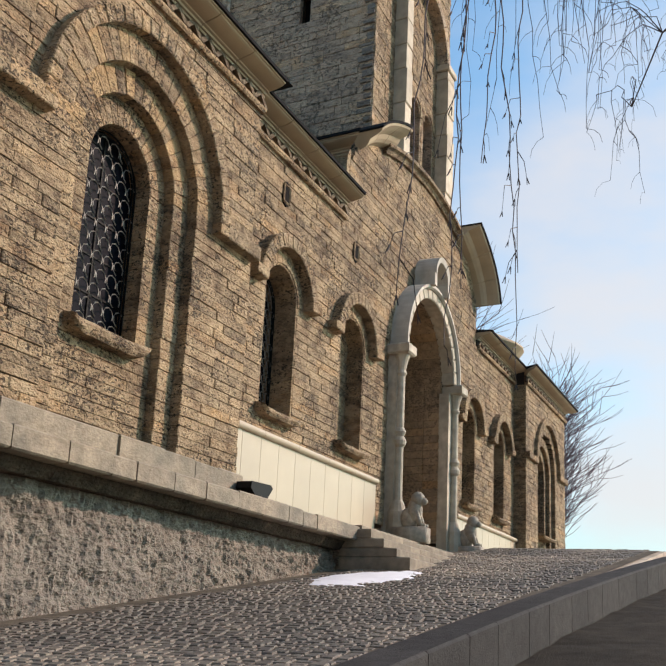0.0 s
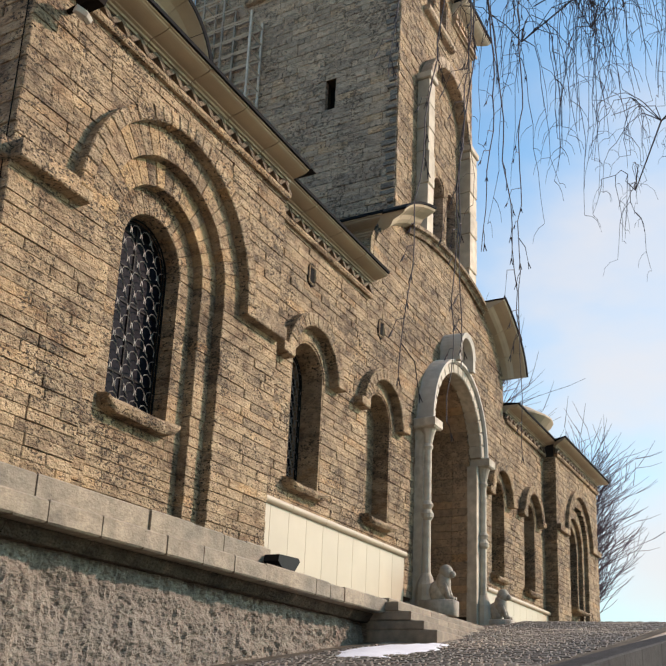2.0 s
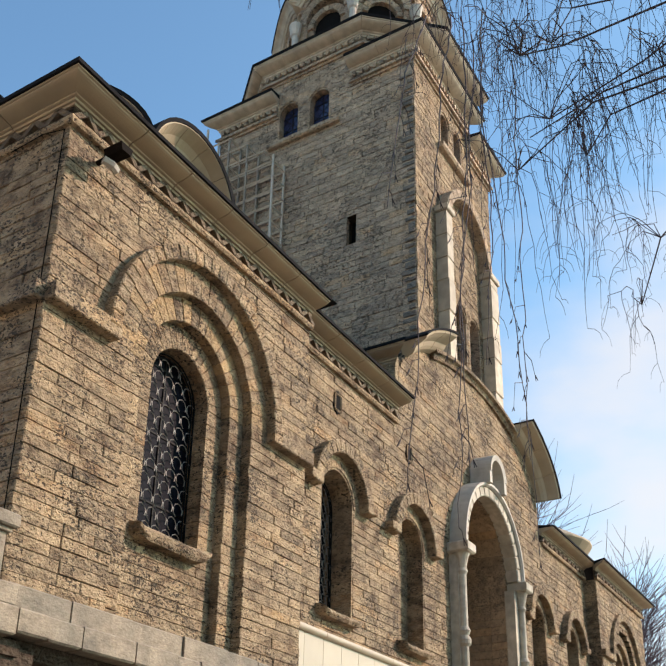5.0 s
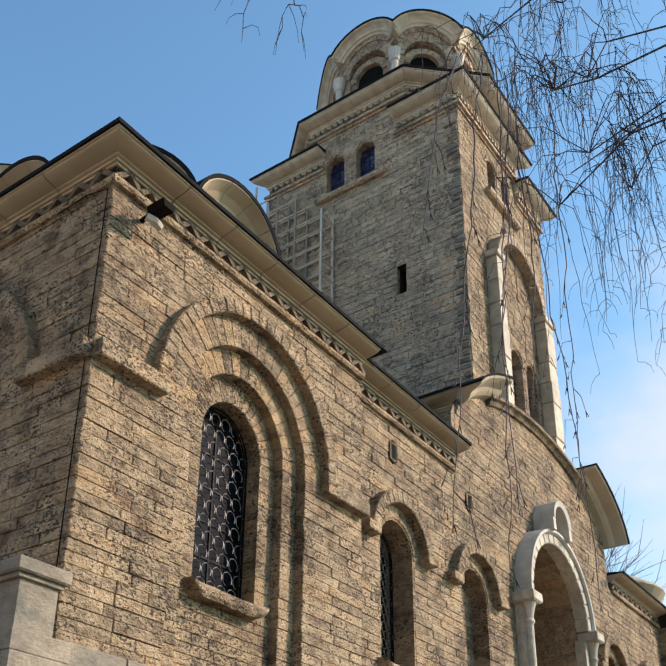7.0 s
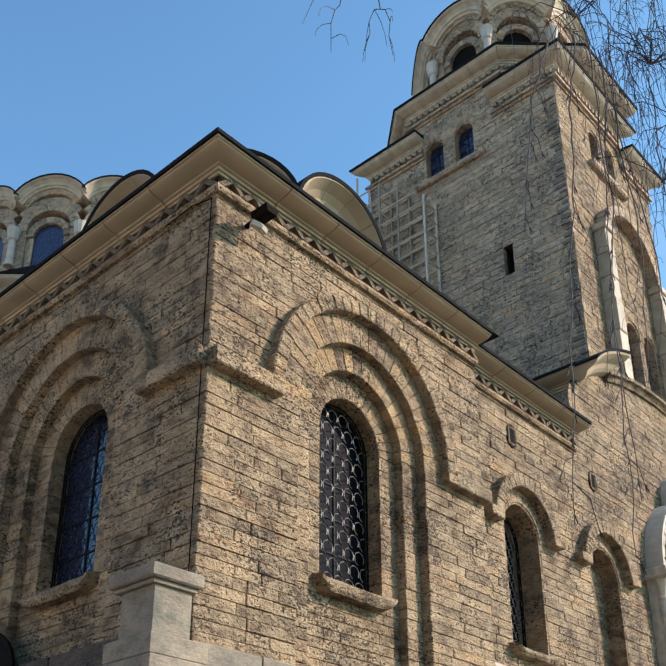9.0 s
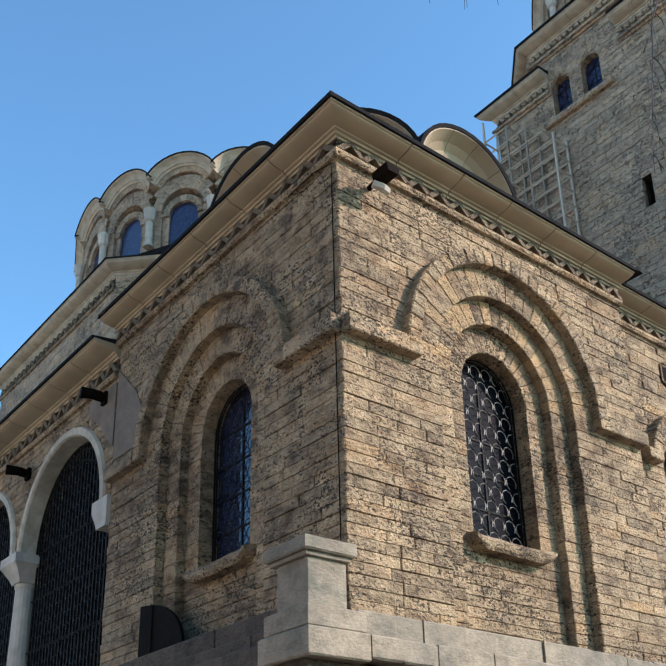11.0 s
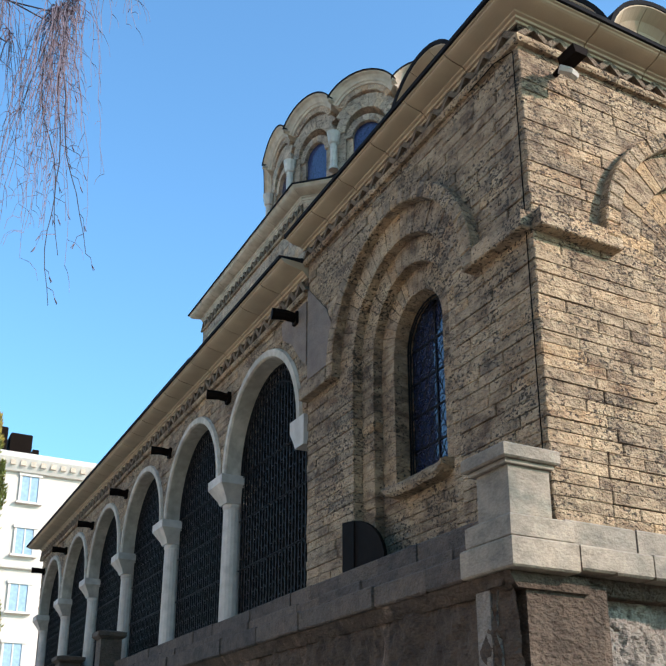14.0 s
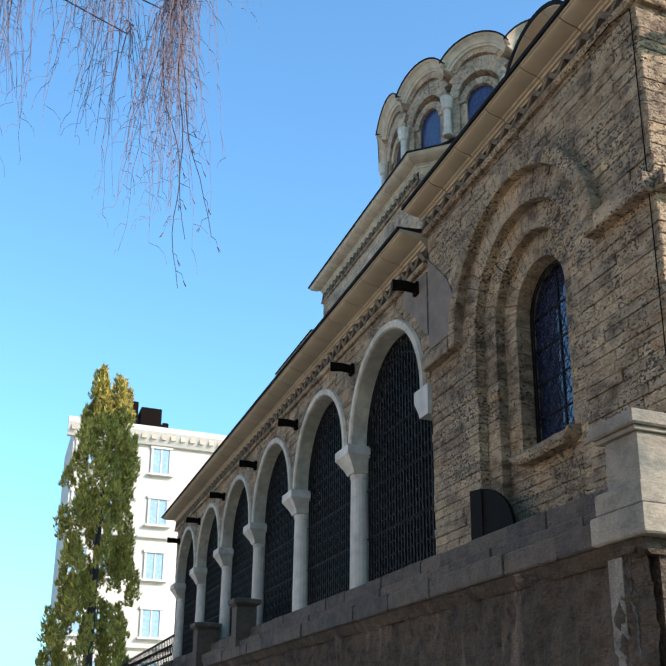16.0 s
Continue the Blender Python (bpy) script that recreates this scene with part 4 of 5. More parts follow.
# right pavilion
wall_r = wall_thing("wall_front_far", (22, 0, 4.6), "far pavilion of tan ashlar with stepped arch window")
masonry(wall_r, FA, 19.75, 24.7, 4.3, 9.42, holes_of(arch_hole(22.2, SPR, 1.1, 4.3)), seed=31)
FR = Face(19.75, 0, 0, 1, -1, 0)
masonry(wall_r, FR, 0.0, .32, 4.3, 9.42, lambda a, b: [], seed=32, length=.3)
winr = thing("window_3", FA.p(22.2, -.3, SILL), "far arched window with stepped stone rings", "window", "pavilion windows", "structure")
q = Mesh()
FA.ring(q, 22.2, SPR, .84, 1.1, -.4, -.1, n=18, gap=.003)
FA.ring(q, 22.2, SPR, .62, .84, -.5, -.2, n=15, gap=.003)
for r0, r1, d in ((.84, 1.1, -.1), (.62, .84, -.2)):
    for sg in (-1, 1):
        a, b = sorted((22.2 + sg * r0, 22.2 + sg * r1))
        FA.box(q, a, b, -.5, d, 4.3, SPR)
FA.box(q, 22.2 - .62, 22.2 + .62, -.5, -.2, 4.3, SILL)
part("rings", q, M_BRICK, winr)
hood(winr, FA, 22.2, SPR, 1.42, 1.62, [(19.75, 22.2 - 1.42, 7.46, 7.62), (22.2 + 1.42, 24.7, 7.46, 7.62)], .1, 7.46)
glazing(winr, FA, 22.2, SPR, .62, SILL, -.46, M_MUTED_GLASS)
sill(winr, FA, 21.4, 23.0, SILL, .1, .14)
cor_r = thing("cornice_far", (22, 0, 9.4), "buff cove cornice of the far pavilion", "cornice", kind="structure")
cornice(cor_r, FA, 19.75, 24.7, e0=-1.0, e1=1.0)
for x0, x1 in ((4.96, 8.4), (16.3, 24.9)):
    q = Mesh()
    q.hexa([(x0, .2, 9.9), (x1, .2, 9.9), (x1, 12, 9.9), (x0, 12, 9.9)], [(x0, 3, 10.4), (x1, 3, 10.4), (x1, 12, 10.4), (x0, 12, 10.4)])
    part("roof", q, M_METAL, cor_r)
q = Mesh()
q.box(8.4, 16.3, 4.7, 12, 9.5, 10.4)
part("roof", q, M_METAL, cor_r)
q = Mesh()
q.lathe(22.2, 2.4, [(1.5, 10.2), (1.5, 10.9), (1.75, 11.2), (1.75, 11.25), (1.2, 11.6), (.05, 11.8)], 24)
part("dome", q, M_COVE, cor_r)

# ---- curved gable over the portal bay ----
gable = wall_thing("wall_gable", (PC, .3, 9.42), "ashlar gable over the portal with a curved cove cornice")
GA, GB, GZ = 3.8, 1.6, 10.3           # half width, rise and springing of the gable's flat ellipse


def gable_holes(za, zb):
    zm = (za + zb) / 2
    w = GA * math.sqrt(max(0.0, 1 - (max(zm, GZ) - GZ) ** 2 / GB ** 2))
    return [(8.0, PC - w), (PC + w, 16.7)]


def gable_sweep(m, prof, t0, t1, n):
    """A moulding of (out from the curve, out of the wall) rows bent along the gable's edge."""
    rings = []
    for k in range(n + 1):
        t = t0 + (t1 - t0) * k / n
        nx, nz = math.cos(t) / GA, math.sin(t) / GB
        l = math.hypot(nx, nz)
        rings.append([FM.p(PC + GA * math.cos(t) + r * nx / l, d, GZ + GB * math.sin(t) + r * nz / l) for r, d in prof])
    m.loft(rings, True, True)


masonry(gable, FM, 8.45, 16.25, 9.48, GZ + GB - .02, gable_holes, single=300, seed=41)
q, lip = Mesh(), Mesh()
for a, b in ((.1, .95), (2.15, 2.72)):
    for k in range(3):
        t0, t1 = a + (b - a) * k / 3, a + (b - a) * (k + 1) / 3 - .004
        gable_sweep(q, [(-.05, -.05), (-.02, .05), (.0, .12), (.05, .18), (.12, .23), (.17, .36), (.22, .46), (.26, .48), (.26, -.05)], t0, t1, 5)
        gable_sweep(lip, [(.262, -.1), (.262, .5), (.30, .51), (.30, -.1)], t0, t1 + .004, 5)
part("cove", q, M_COVE, gable)
part("metal_edge", lip, M_METAL, gable)
q = Mesh()
for k in range(14):
    t0, t1 = .95 + 1.3 * k / 14, .95 + 1.3 * (k + 1) / 14 - .002
    gable_sweep(q, [(-.14, -.05), (-.14, .05), (-.06, .09), (-.04, .15), (.03, .15), (.05, -.08)], t0, t1, 2)
part("raking_moulding", q, M_BRICK, gable)
FGL = Face(8.45, .3, 0, 1, -1, 0)
masonry(gable, FGL, 0.0, 2.2, 9.5, 10.78, lambda a, b: [], seed=42)
cornice(gable, FGL, 0.0, 2.2, z_cove=10.62, z_lip=10.84, frieze=False, e0=-1.0)

# ---- tower ----
tower = wall_thing("tower", (12.4, 2.5, 9.5), "square bell tower of grey-tan ashlar with arched windows")
TX0, TX1, TY0, TY1 = 10.4, 13.55, 0.7, 4.6
FTX = Face(TX0, 0, 0, 1, -1, 0)
FTY = Face(0, TY0, 1, 0, 0, -1)
tower_holes = holes_of(arch_hole(3.98, 19.6, .3, 18.75), arch_hole(3.13, 19.6, .3, 18.75), lambda a, b: [(2.12, 2.34)] if 15.1 < (a + b) / 2 < 15.75 else [])
masonry(tower, FTX, TY0, 6.0, 9.6, 19.85, tower_holes, single=300, mat=M_TOWER, mat_ob=M_TOWER_OB, course=.15, length=.5, seed=51, near=(0, 6, 12.5, 19))
masonry(tower, FTX, 2.0, 4.72, 19.85, 20.95, tower_holes, mat=M_TOWER, course=.15, length=.42, seed=53)
TX2 = 15.05                             # outer edge of the stair wing, flush with the tower front
tw_low = holes_of(arch_hole(12.8, 13.9, .34, 12.3), arch_hole(13.62, 13.9, .34, 12.3))
tw_top = holes_of(arch_hole(12.15, 18.95, .27, 18.1), arch_hole(12.95, 18.95, .27, 18.1))
masonry(tower, FTY, TX0, TX2, 9.6, 17.4, tw_low, mat=M_BRICK, course=.15, length=.42, seed=52)
masonry(tower, FTY, TX0, TX2, 17.4, 18.9, tw_top, mat=M_BRICK, course=.15, length=.42, seed=54)
masonry(tower, FTY, TX0, TX1, 18.9, 19.85, tw_top, mat=M_BRICK, course=.158, length=.42, seed=55)
q = Mesh()
q.box(TX0 + .3, TX1, TY0 + .45, 6.0, 9.6, 19.85)
q.box(TX1, TX2 - .05, TY0 + .45, 4.2, 9.6, 18.9)
# black core puts the unlit tower inside into colour
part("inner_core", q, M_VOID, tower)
for face, c, sp, r, b in ((FTX, 3.98, 19.6, .3, 18.75), (FTX, 3.13, 19.6, .3, 18.75), (FTY, 12.8, 13.9, .34, 12.3), (FTY, 13.62, 13.9, .34, 12.3), (FTY, 12.15, 18.95, .27, 18.1), (FTY, 12.95, 18.95, .27, 18.1)):
    w = thing("tower_window", face.p(c, -.2, b), "arched tower window with blue leaded glass", "window", "tower windows", "structure")
    q = Mesh()
    face.ring(q, c, sp, r, r + .2, -.25, .015, n=10, gap=.003)
    part("voussoirs", q, M_TOWER if face is FTX else M_BRICK, w)
    reveal(w, face, c, sp, r - .04, b, -.3, -.01, 10, M_TOWER)
    glazing(w, face, c, sp, r, b, -.22, M_BLUE if face is FTX else M_GLASS)
    q = Mesh()
    for k in range(-3, 5):
        for sg in (-1, 1):
            x0, z0 = c - sg * r, b + k * .3
            q.tube([face.p(x0, -.2, max(b, z0)), face.p(c + sg * r, -.2, max(b, z0 + .6))], .008, 4)
    part("lattice", q, M_IRON, w)
for f, s0, s1, z in ((FTX, 2.55, 4.5, 18.7), (FTY, 11.7, 13.45, 18.05)):
    q = Mesh()
    f.sweep(q, [(-.05, z - .12), (.1, z - .12), (.14, z - .08), (.14, z), (-.05, z + .04)], s0, s1, 4)
    part("sill_course", q, M_TOWER, tower)
# pale buttress strips joined by an arch on the sunlit face
for a, b, z, top in ((11.45, 11.78, 11.9, 15.9), (14.12, 14.6, 11.9, 15.6)):
    q = Mesh()
    while z < top - .05:
        e = min(top, z + rnd.uniform(.5, .9))
        FTY.box(q, a, b, -.02, .26 + rnd.uniform(-.014, .014), z + .004, e - .004, .02)
        z = e
    FTY.box(q, a - .05, b + .05, -.02, .3, top, top + .16, .02)
    part("buttress_strip", q, M_COVE_PALE, tower, "pale weathered stone buttress strip")
q = Mesh()
FTY.ring(q, 12.95, 15.75, 1.18, 1.42, -.02, .24, n=13, gap=.004, c=.015)
part("panel_arch", q, M_TOWER, tower)
# ragged toothing of broken stones down the corner
q = Mesh()
rt = random.Random(58)
for k in range(46):
    w = rt.uniform(.1, .3)
    z = 11.6 + k * .165
    FTX.box(q, TY0 + .03, TY0 + .05 + w, 0, rt.uniform(.012, .05), z + rt.uniform(-.03, .03), z + rt.uniform(.07, .13), .01)
part("corner_rustication", q, M_RUBBLE, tower, "ragged broken toothing stones")
tc = thing("tower_cornice", (12.4, 2.5, 20.2), "stepped pale cove cornice round the tower top with dark metal edge", "cornice", kind="structure")


def tower_cornice(face, s0, s1, z, e0, e1):
    m = Mesh()
    face.sweep(m, [(-.05, z - .35), (.04, z - .35), (.04, z - .28), (.1, z - .28), (.1, z - .2), (.06, z - .2), (-.05, z)], s0, s1, 4, e0, e1)
    part("moulding", m, M_TOWER, tc)
    m = Mesh()
    n = int((s1 - s0) / .16)
    for k in range(n):
        a = s0 + (s1 - s0) * k / n
        face.box_any(m, a, a + .08, 0, .12, z - .16, z - .02)
    part("dentils", m, M_TOWER, tc)
    m = Mesh()
    face.sweep(m, cove_profile(z, .36, .3), s0, s1, max(1, round((s1 - s0) / .7)), e0, e1)
    part("cove", m, M_COVE_PALE, tc)
    m = Mesh()
    face.sweep(m, [(-.6, z + .302), (.38, z + .302), (.40, z + .36), (-.6, z + .5)], s0, s1, 1, e0, e1)
    part("metal_edge", m, M_METAL, tc)


tower_cornice(FTX, TY0, 2.3, 19.85, -1.0, 0.0)
tower_cornice(FTX, 4.27, 6.0, 19.85, 0.0, 1.0)
tower_cornice(FTY, TX0, TX1, 19.85, -1.0, 1.0)
# eight-sided base under the cupola
q = Mesh()
octagon = [(TX0 + .12, 2.0), (TX0 + 1.42, .82), (14.2, .82), (15.4, 2.0), (15.4, 4.72), (14.2, 5.9), (TX0 + 1.42, 5.9), (TX0 + .12, 4.72)]
q.loft([[(u, v, z) for u, v in octagon] for z in (19.9, 21.2)], True, True)
part("cupola_base", q, M_TOWER, tc)
kh = math.sqrt(.5)
tower_cornice(FTX, 2.0, 4.72, 20.92, -.41, .41)
FO1 = Face(TX0 + 1.3, .7, -kh, kh, -kh, -kh)
FO2 = Face(TX0, 4.72, kh, kh, -kh, kh)
tower_cornice(FO1, 0.0, 1.838, 20.92, -.41, .41)
tower_cornice(FO2, 0.0, 1.838, 20.92, -.41, .41)
tower_cornice(FTY, TX0 + 1.3, 14.2, 20.92, -.41, .41)
for f, n in ((FO1, 4), (FO2, 4)):
    q = Mesh()
    for j in range(7):
        for i in range(n):
            a, b = 1.838 * i / n, 1.838 * (i + 1) / n
            f.block(q, [(a + .004, 19.87 + .15 * j), (b - .004, 19.87 + .15 * j), (b - .004, 20.01 + .15 * j), (a + .004, 20.01 + .15 * j)], -.12, rnd.uniform(0, .01), .007)
    part("base_stones", q, M_TOWER, tc, kind="stuff")
q = Mesh()
q.box(TX0 + .5, TX1 + .1, TY0 - .1, 6.1, 20.2, 20.3)
part("roof", q, M_METAL, tc)
tower_cornice(FTY, TX1, TX2, 19.2, 0.0, 1.0)
q = Mesh()
q.box(TX1, TX2, TY0 + .02, 4.2, 18.9, 19.5)
part("wing_top", q, M_TOWER, tc)


# ---- scalloped arcade drum (cupola and main dome share the form) ----
def drum(name, cu, cv, R, z0, n, label, wall_mat, glass, a_from=0.0, k=1.0, rise=1.15, lift=0.0):
    """A round arcade: bays of arched windows under a scalloped cove, colonnettes between. k scales the heights."""
    ob = thing(name, (cu, cv, z0), label, "dome", kind="structure")
    half = math.pi / n
    w = R * math.sin(half)
    zs, zc = z0 + rise * k, z0 + 1.85 * k + lift
    q = Mesh()
    rc = R * math.cos(half) - .46
    q.lathe(cu, cv, [(rc, z0), (rc, zc + w * .9), (.05, zc + w)], n * 2)
    part("core", q, wall_mat, ob)
    wall, cove, lip = Mesh(), Mesh(), Mesh()
    rs = w * 1.1
    zx, al = zc - w * .17, math.acos(.97 / 1.1)
    for i in range(n):
        a = a_from + 2 * math.pi * i / n
        f = Face(cu + R * math.cos(half) * math.cos(a), cv + R * math.cos(half) * math.sin(a), -math.sin(a), math.cos(a), math.cos(a), math.sin(a))
        rg = w * .46
        f.ring(wall, 0, zs, rg, w * .68, -.5, -.13, n=9, gap=.003, c=.01)
        f.ring(wall, 0, zs + .2 * k, w * .66, w * .96, -.5, -.06, n=11, gap=.003, c=.01)
        for sg in (-1, 1):
            x, y = sorted((sg * rg, sg * w * .68))
            f.box_any(wall, x, y, -.5, -.2, z0, zs)
            x, y = sorted((sg * w * .66, sg * w * .98))
            f.box_any(wall, x, y, -.5, -.1, z0, zs + .2 * k)
        f.ring(wall, 0, zs + .2 * k, w * .95, w * 1.15, -.5, -.08, math.radians(32), math.radians(148), n=9, gap=.003, c=.01)
        f.ring(wall, 0, zx, w * .8, rs, -.5, -.04, al, math.pi - al, n=9, gap=.003, c=.01)
        f.arc_sweep(cove, 0, zx, [(rs - .14, -.3), (rs - .12, .0), (rs - .06, .03), (rs - .05, .06), (rs + .02, .09), (rs + .09, .15), (rs + .13, .22), (rs + .16, .24), (rs + .16, -.3)], al, math.pi - al, 11)
        f.arc_sweep(lip, 0, zx, [(rs + .162, -.5), (rs + .158, .26), (rs + .2, .27), (rs + .2, -.5)], al + .07, math.pi - al - .07, 11)
        g = Mesh()
        pts = [(-rg, z0), (rg, z0)] + [(rg * math.cos(math.pi * j / 10), zs + rg * math.sin(math.pi * j / 10)) for j in range(11)]
        g.loft([[f.p(s, d, z) for s, z in pts] for d in (-.30, -.26)], True, True)
        part("window_pane", g, glass, ob)
        b = a + half
        c = Mesh()
        c.lathe(cu + R * math.cos(b), cv + R * math.sin(b), [(.15 * w, z0), (.15 * w, z0 + .08 * k), (.115 * w, z0 + .13 * k), (.105 * w, zs - .2 * k), (.15 * w, zs - .16 * k), (.19 * w, zs + .1 * k), (.21 * w, zs + .2 * k)], 10)
        part("colonnette", c, M_WHITE, ob, "white stone colonnette")
    part("arches", wall, wall_mat, ob)
    part("scalloped_cove", cove, M_COVE_PALE, ob)
    part("scalloped_metal_edge", lip, M_METAL, ob)
    q = Mesh()
    ra = R * math.cos(half) - .2
    q.lathe(cu, cv, [(ra, zx + rs * .62), (ra, zx + rs * .8), (ra * .75, zx + rs * 1.12), (ra * .4, zx + rs * 1.24), (.05, zx + rs * 1.28)], 40)
    part("dome_roof", q, M_METAL, ob)
    return ob


# black panes close the open arches: interior shade put into colour
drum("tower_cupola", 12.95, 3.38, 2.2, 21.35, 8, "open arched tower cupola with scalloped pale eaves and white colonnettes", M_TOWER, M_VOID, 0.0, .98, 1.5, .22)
drum("main_dome", 10.9, 18.3, 5.88, 19.63, 18, "great round drum with scalloped cove eaves, arched blue windows and white colonnettes", M_TOWER, M_BLUE, .285, 1.05, 1.05)

# service ladder cage on the tower
cage = thing("ladder_cage", (TX0 - .4, 5.4, 16), "grey steel service ladder cage on the tower", "ladder")
for a, b, nm in ((4.0, 4.75, "frame"), (4.75, 5.3, "frame"), (5.3, 6.0, "frame")):
    q = Mesh()
    for s in (a, b):
        for d in (.06, .55):
            q.tube([FTX.p(s, d, 15.0), FTX.p(s, d, 17.9 + .85 * (s - 4.0))], .03, 4)
    part("upright", q, M_STEEL, cage)
for k in range(11):
    z = 15.2 + k * .42
    lo = max(4.0, 4.0 + (z - 17.9) / .85)
    if lo > 5.6:
        continue
    q = Mesh()
    for d in (.06, .55):
        q.tube([FTX.p(lo, d, z), FTX.p(6.0, d, z)], .026, 4)
    for s in (lo, 5.3, 6.0):
        q.tube([FTX.p(s, .06, z), FTX.p(s, .55, z)], .026, 4)
    part("rung", q, M_STEEL, cage)

# ---- shaded side: arcade ----
arc = wall_thing("wall_arcade", (0, 15, 4.7), "shaded arcade wall of grey-brown ashlar over white columns")
COLS = [5.05 + 3.27 * k for k in range(7)]
CEN = [(a + b) / 2 for a, b in zip(COLS, COLS[1:])]
ARS, ARR = 7.15, 1.42


def arcade_holes(za, zb):
    out = []
    zm = (za + zb) / 2
    for c in CEN:
        if zm < ARS:
            out.append((c - 1.64, c + 1.64))
        elif zm < ARS + ARR + .1:
            w = math.sqrt(max(0.0, (ARR + .1) ** 2 - (zm - ARS) ** 2))
            out.append((c - w, c + w))
    return out


FC = Face(0.015, 0, 0, 1, -1, 0)
masonry(arc, FC, 5.0, COLS[-1] + .3, ARS, 8.98, arcade_holes, single=300, seed=61, near=(5, 13, 7, 9), thick=.5)
cor_b = thing("cornice_side", (0, 15, 9), "buff cove eave with zigzag frieze along the arcade", "cornice", kind="structure")
cornice(cor_b, FC, 5.0, COLS[-1] + .5, z_string=9.0, z_cove=9.25, z_lip=9.46, out=.42, e1=1.0)
q = Mesh()
q.hexa([(-.3, 5.1, 9.5), (4.2, 5.1, 9.5), (4.2, 25.2, 9.5), (-.3, 25.2, 9.5)], [(3.9, 5.1, 11.2), (4.2, 5.1, 11.2), (4.2, 25.2, 11.2), (3.9, 25.2, 11.2)])
part("roof", q, M_METAL, cor_b)
for i, c in enumerate(CEN):
    bay = thing("arch", FC.p(c, 0, ARS), "pale rendered arch of the arcade with a raised rim", "arch", "arcade arches", "structure")
    q = Mesh()
    FC.arc_sweep(q, c, ARS, [(ARR, -.45), (ARR, .02), (ARR + .02, .05), (ARR + .12, .05), (ARR + .14, .01), (ARR + .14, -.45)], n=28)
    part("rim", q, M_PORTAL, bay)
    g = thing("arcade_grille", FC.p(c, -.3, 4.7), "black wrought-iron scroll grille filling the arch", "grille", "arcade grilles")
    s = -1.36
    while s < 1.4:
        top = ARS + math.sqrt(max(0.0, ARR ** 2 - s * s)) - .02
        m = Mesh()
        m.tube([FC.p(c + s, -.25, 4.7), FC.p(c + s, -.25, top)], .018, 4)
        part("bar", m, M_IRON, g)
        s += .113
    m = Mesh()
    z, row = 4.85, 0
    while z < ARS + ARR - .1:
        w = ARR if z < ARS else math.sqrt(max(0, ARR ** 2 - (z - ARS) ** 2))
        s = -1.36 + .085
        while s < 1.36:
            if abs(s) < w - .08:
                m.tube([FC.p(c + s + .07 * math.cos(t), -.24, z + .085 * math.sin(t)) for t in [math.radians(50 * q - 60) for q in range(8)]], .009, 3, caps=False)
            s += .17
        z += .2
    part("scrollwork", m, M_IRON, g, kind="stuff")
    m = Mesh()
    for e in (.02, .12, .3):
        m.tube([FC.p(c + (ARR - e) * math.cos(math.pi * k / 20), -.24, ARS + (ARR - e) * math.sin(math.pi * k / 20)) for k in range(21)], .018, 4)
    part("arched_rail", m, M_IRON, g)
    for z in (5.6, 6.4, ARS):
        m = Mesh()
        m.tube([FC.p(c - ARR, -.24, z), FC.p(c + ARR, -.24, z)], .016, 4)
        part("rail", m, M_IRON, g)
for i, s in enumerate(COLS):
    col = thing("column", FC.p(s, -.2, 4.72), "white round stone column with a block capital", "column", "arcade columns", "structure")
    u, v = FC.p(s, -.2, 0)[:2]
    if i == 0:
        q = Mesh()
        q.loft([[FC.p(s + a, d, z) for a, d in ((-.12, .08), (.14 + e, .08), (.14 + e, -.45), (-.12, -.45))] for z, e in ((6.72, .02), (6.8, .06), (6.96, .18), (7.0, .2), (7.15, .2))], True, True)
        part("corbel", q, M_WHITE, col)
        continue
    q = Mesh()
    q.lathe(u, v, [(.24, 4.5), (.24, 4.62), (.2, 4.68), (.175, 4.76), (.155, 6.62), (.17, 6.65), (.17, 6.7), (.155, 6.72)], 18)
    part("shaft", q, M_WHITE, col, smooth=False)
    q = Mesh()
    q.loft([[FC.p(s + a * e, -.2 + b * e, z) for a, b in ((-1, -1), (1, -1), (1, 1), (-1, 1))] for z, e in ((6.72, .17), (6.8, .2), (6.96, .3), (7.0, .33), (7.14, .33), (7.15, .3))], True, True)
    part("capital", q, M_WHITE, col)
# inner gallery behind the grilles, its dimness put into near-black colour
gal = wall_thing("gallery_wall", (2.5, 15, 4.6), "inner gallery behind the arcade, dimness put into its near-black colour")
q = Mesh()
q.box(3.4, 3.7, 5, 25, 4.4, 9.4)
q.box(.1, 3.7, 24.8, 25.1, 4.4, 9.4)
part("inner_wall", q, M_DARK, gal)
q = Mesh()
q.box(-.1, 3.7, 5, 25, 4.3, 4.5)
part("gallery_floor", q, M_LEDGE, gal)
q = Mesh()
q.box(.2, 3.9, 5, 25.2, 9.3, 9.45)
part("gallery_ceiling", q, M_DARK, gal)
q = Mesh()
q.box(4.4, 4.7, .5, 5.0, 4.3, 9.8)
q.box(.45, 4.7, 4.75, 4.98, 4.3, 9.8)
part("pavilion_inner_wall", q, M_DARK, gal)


def spout(s, z):
    ob = thing("rain_spout", FC.p(s, 0, z), "dark rusty floodlight tube jutting from the spandrel", "lamp", "spandrel floodlights")
    q = Mesh()
    q.tube([FC.p(s, -.02, z), FC.p(s, .2, z + .02), FC.p(s + .04, .34, z + .02), FC.p(s + .05, .38, z + .02)], .075, 8, .09)
    part("barrel", q, M_RUST, ob)
    q = Mesh()
    FC.box(q, s - .07, s + .07, -.02, .06, z - .1, z + .1, .01)
    part("bracket", q, M_RUST, ob)


for s in COLS[1:]:
    spout(s - .2, 8.5)
spout(5.35, 8.75)
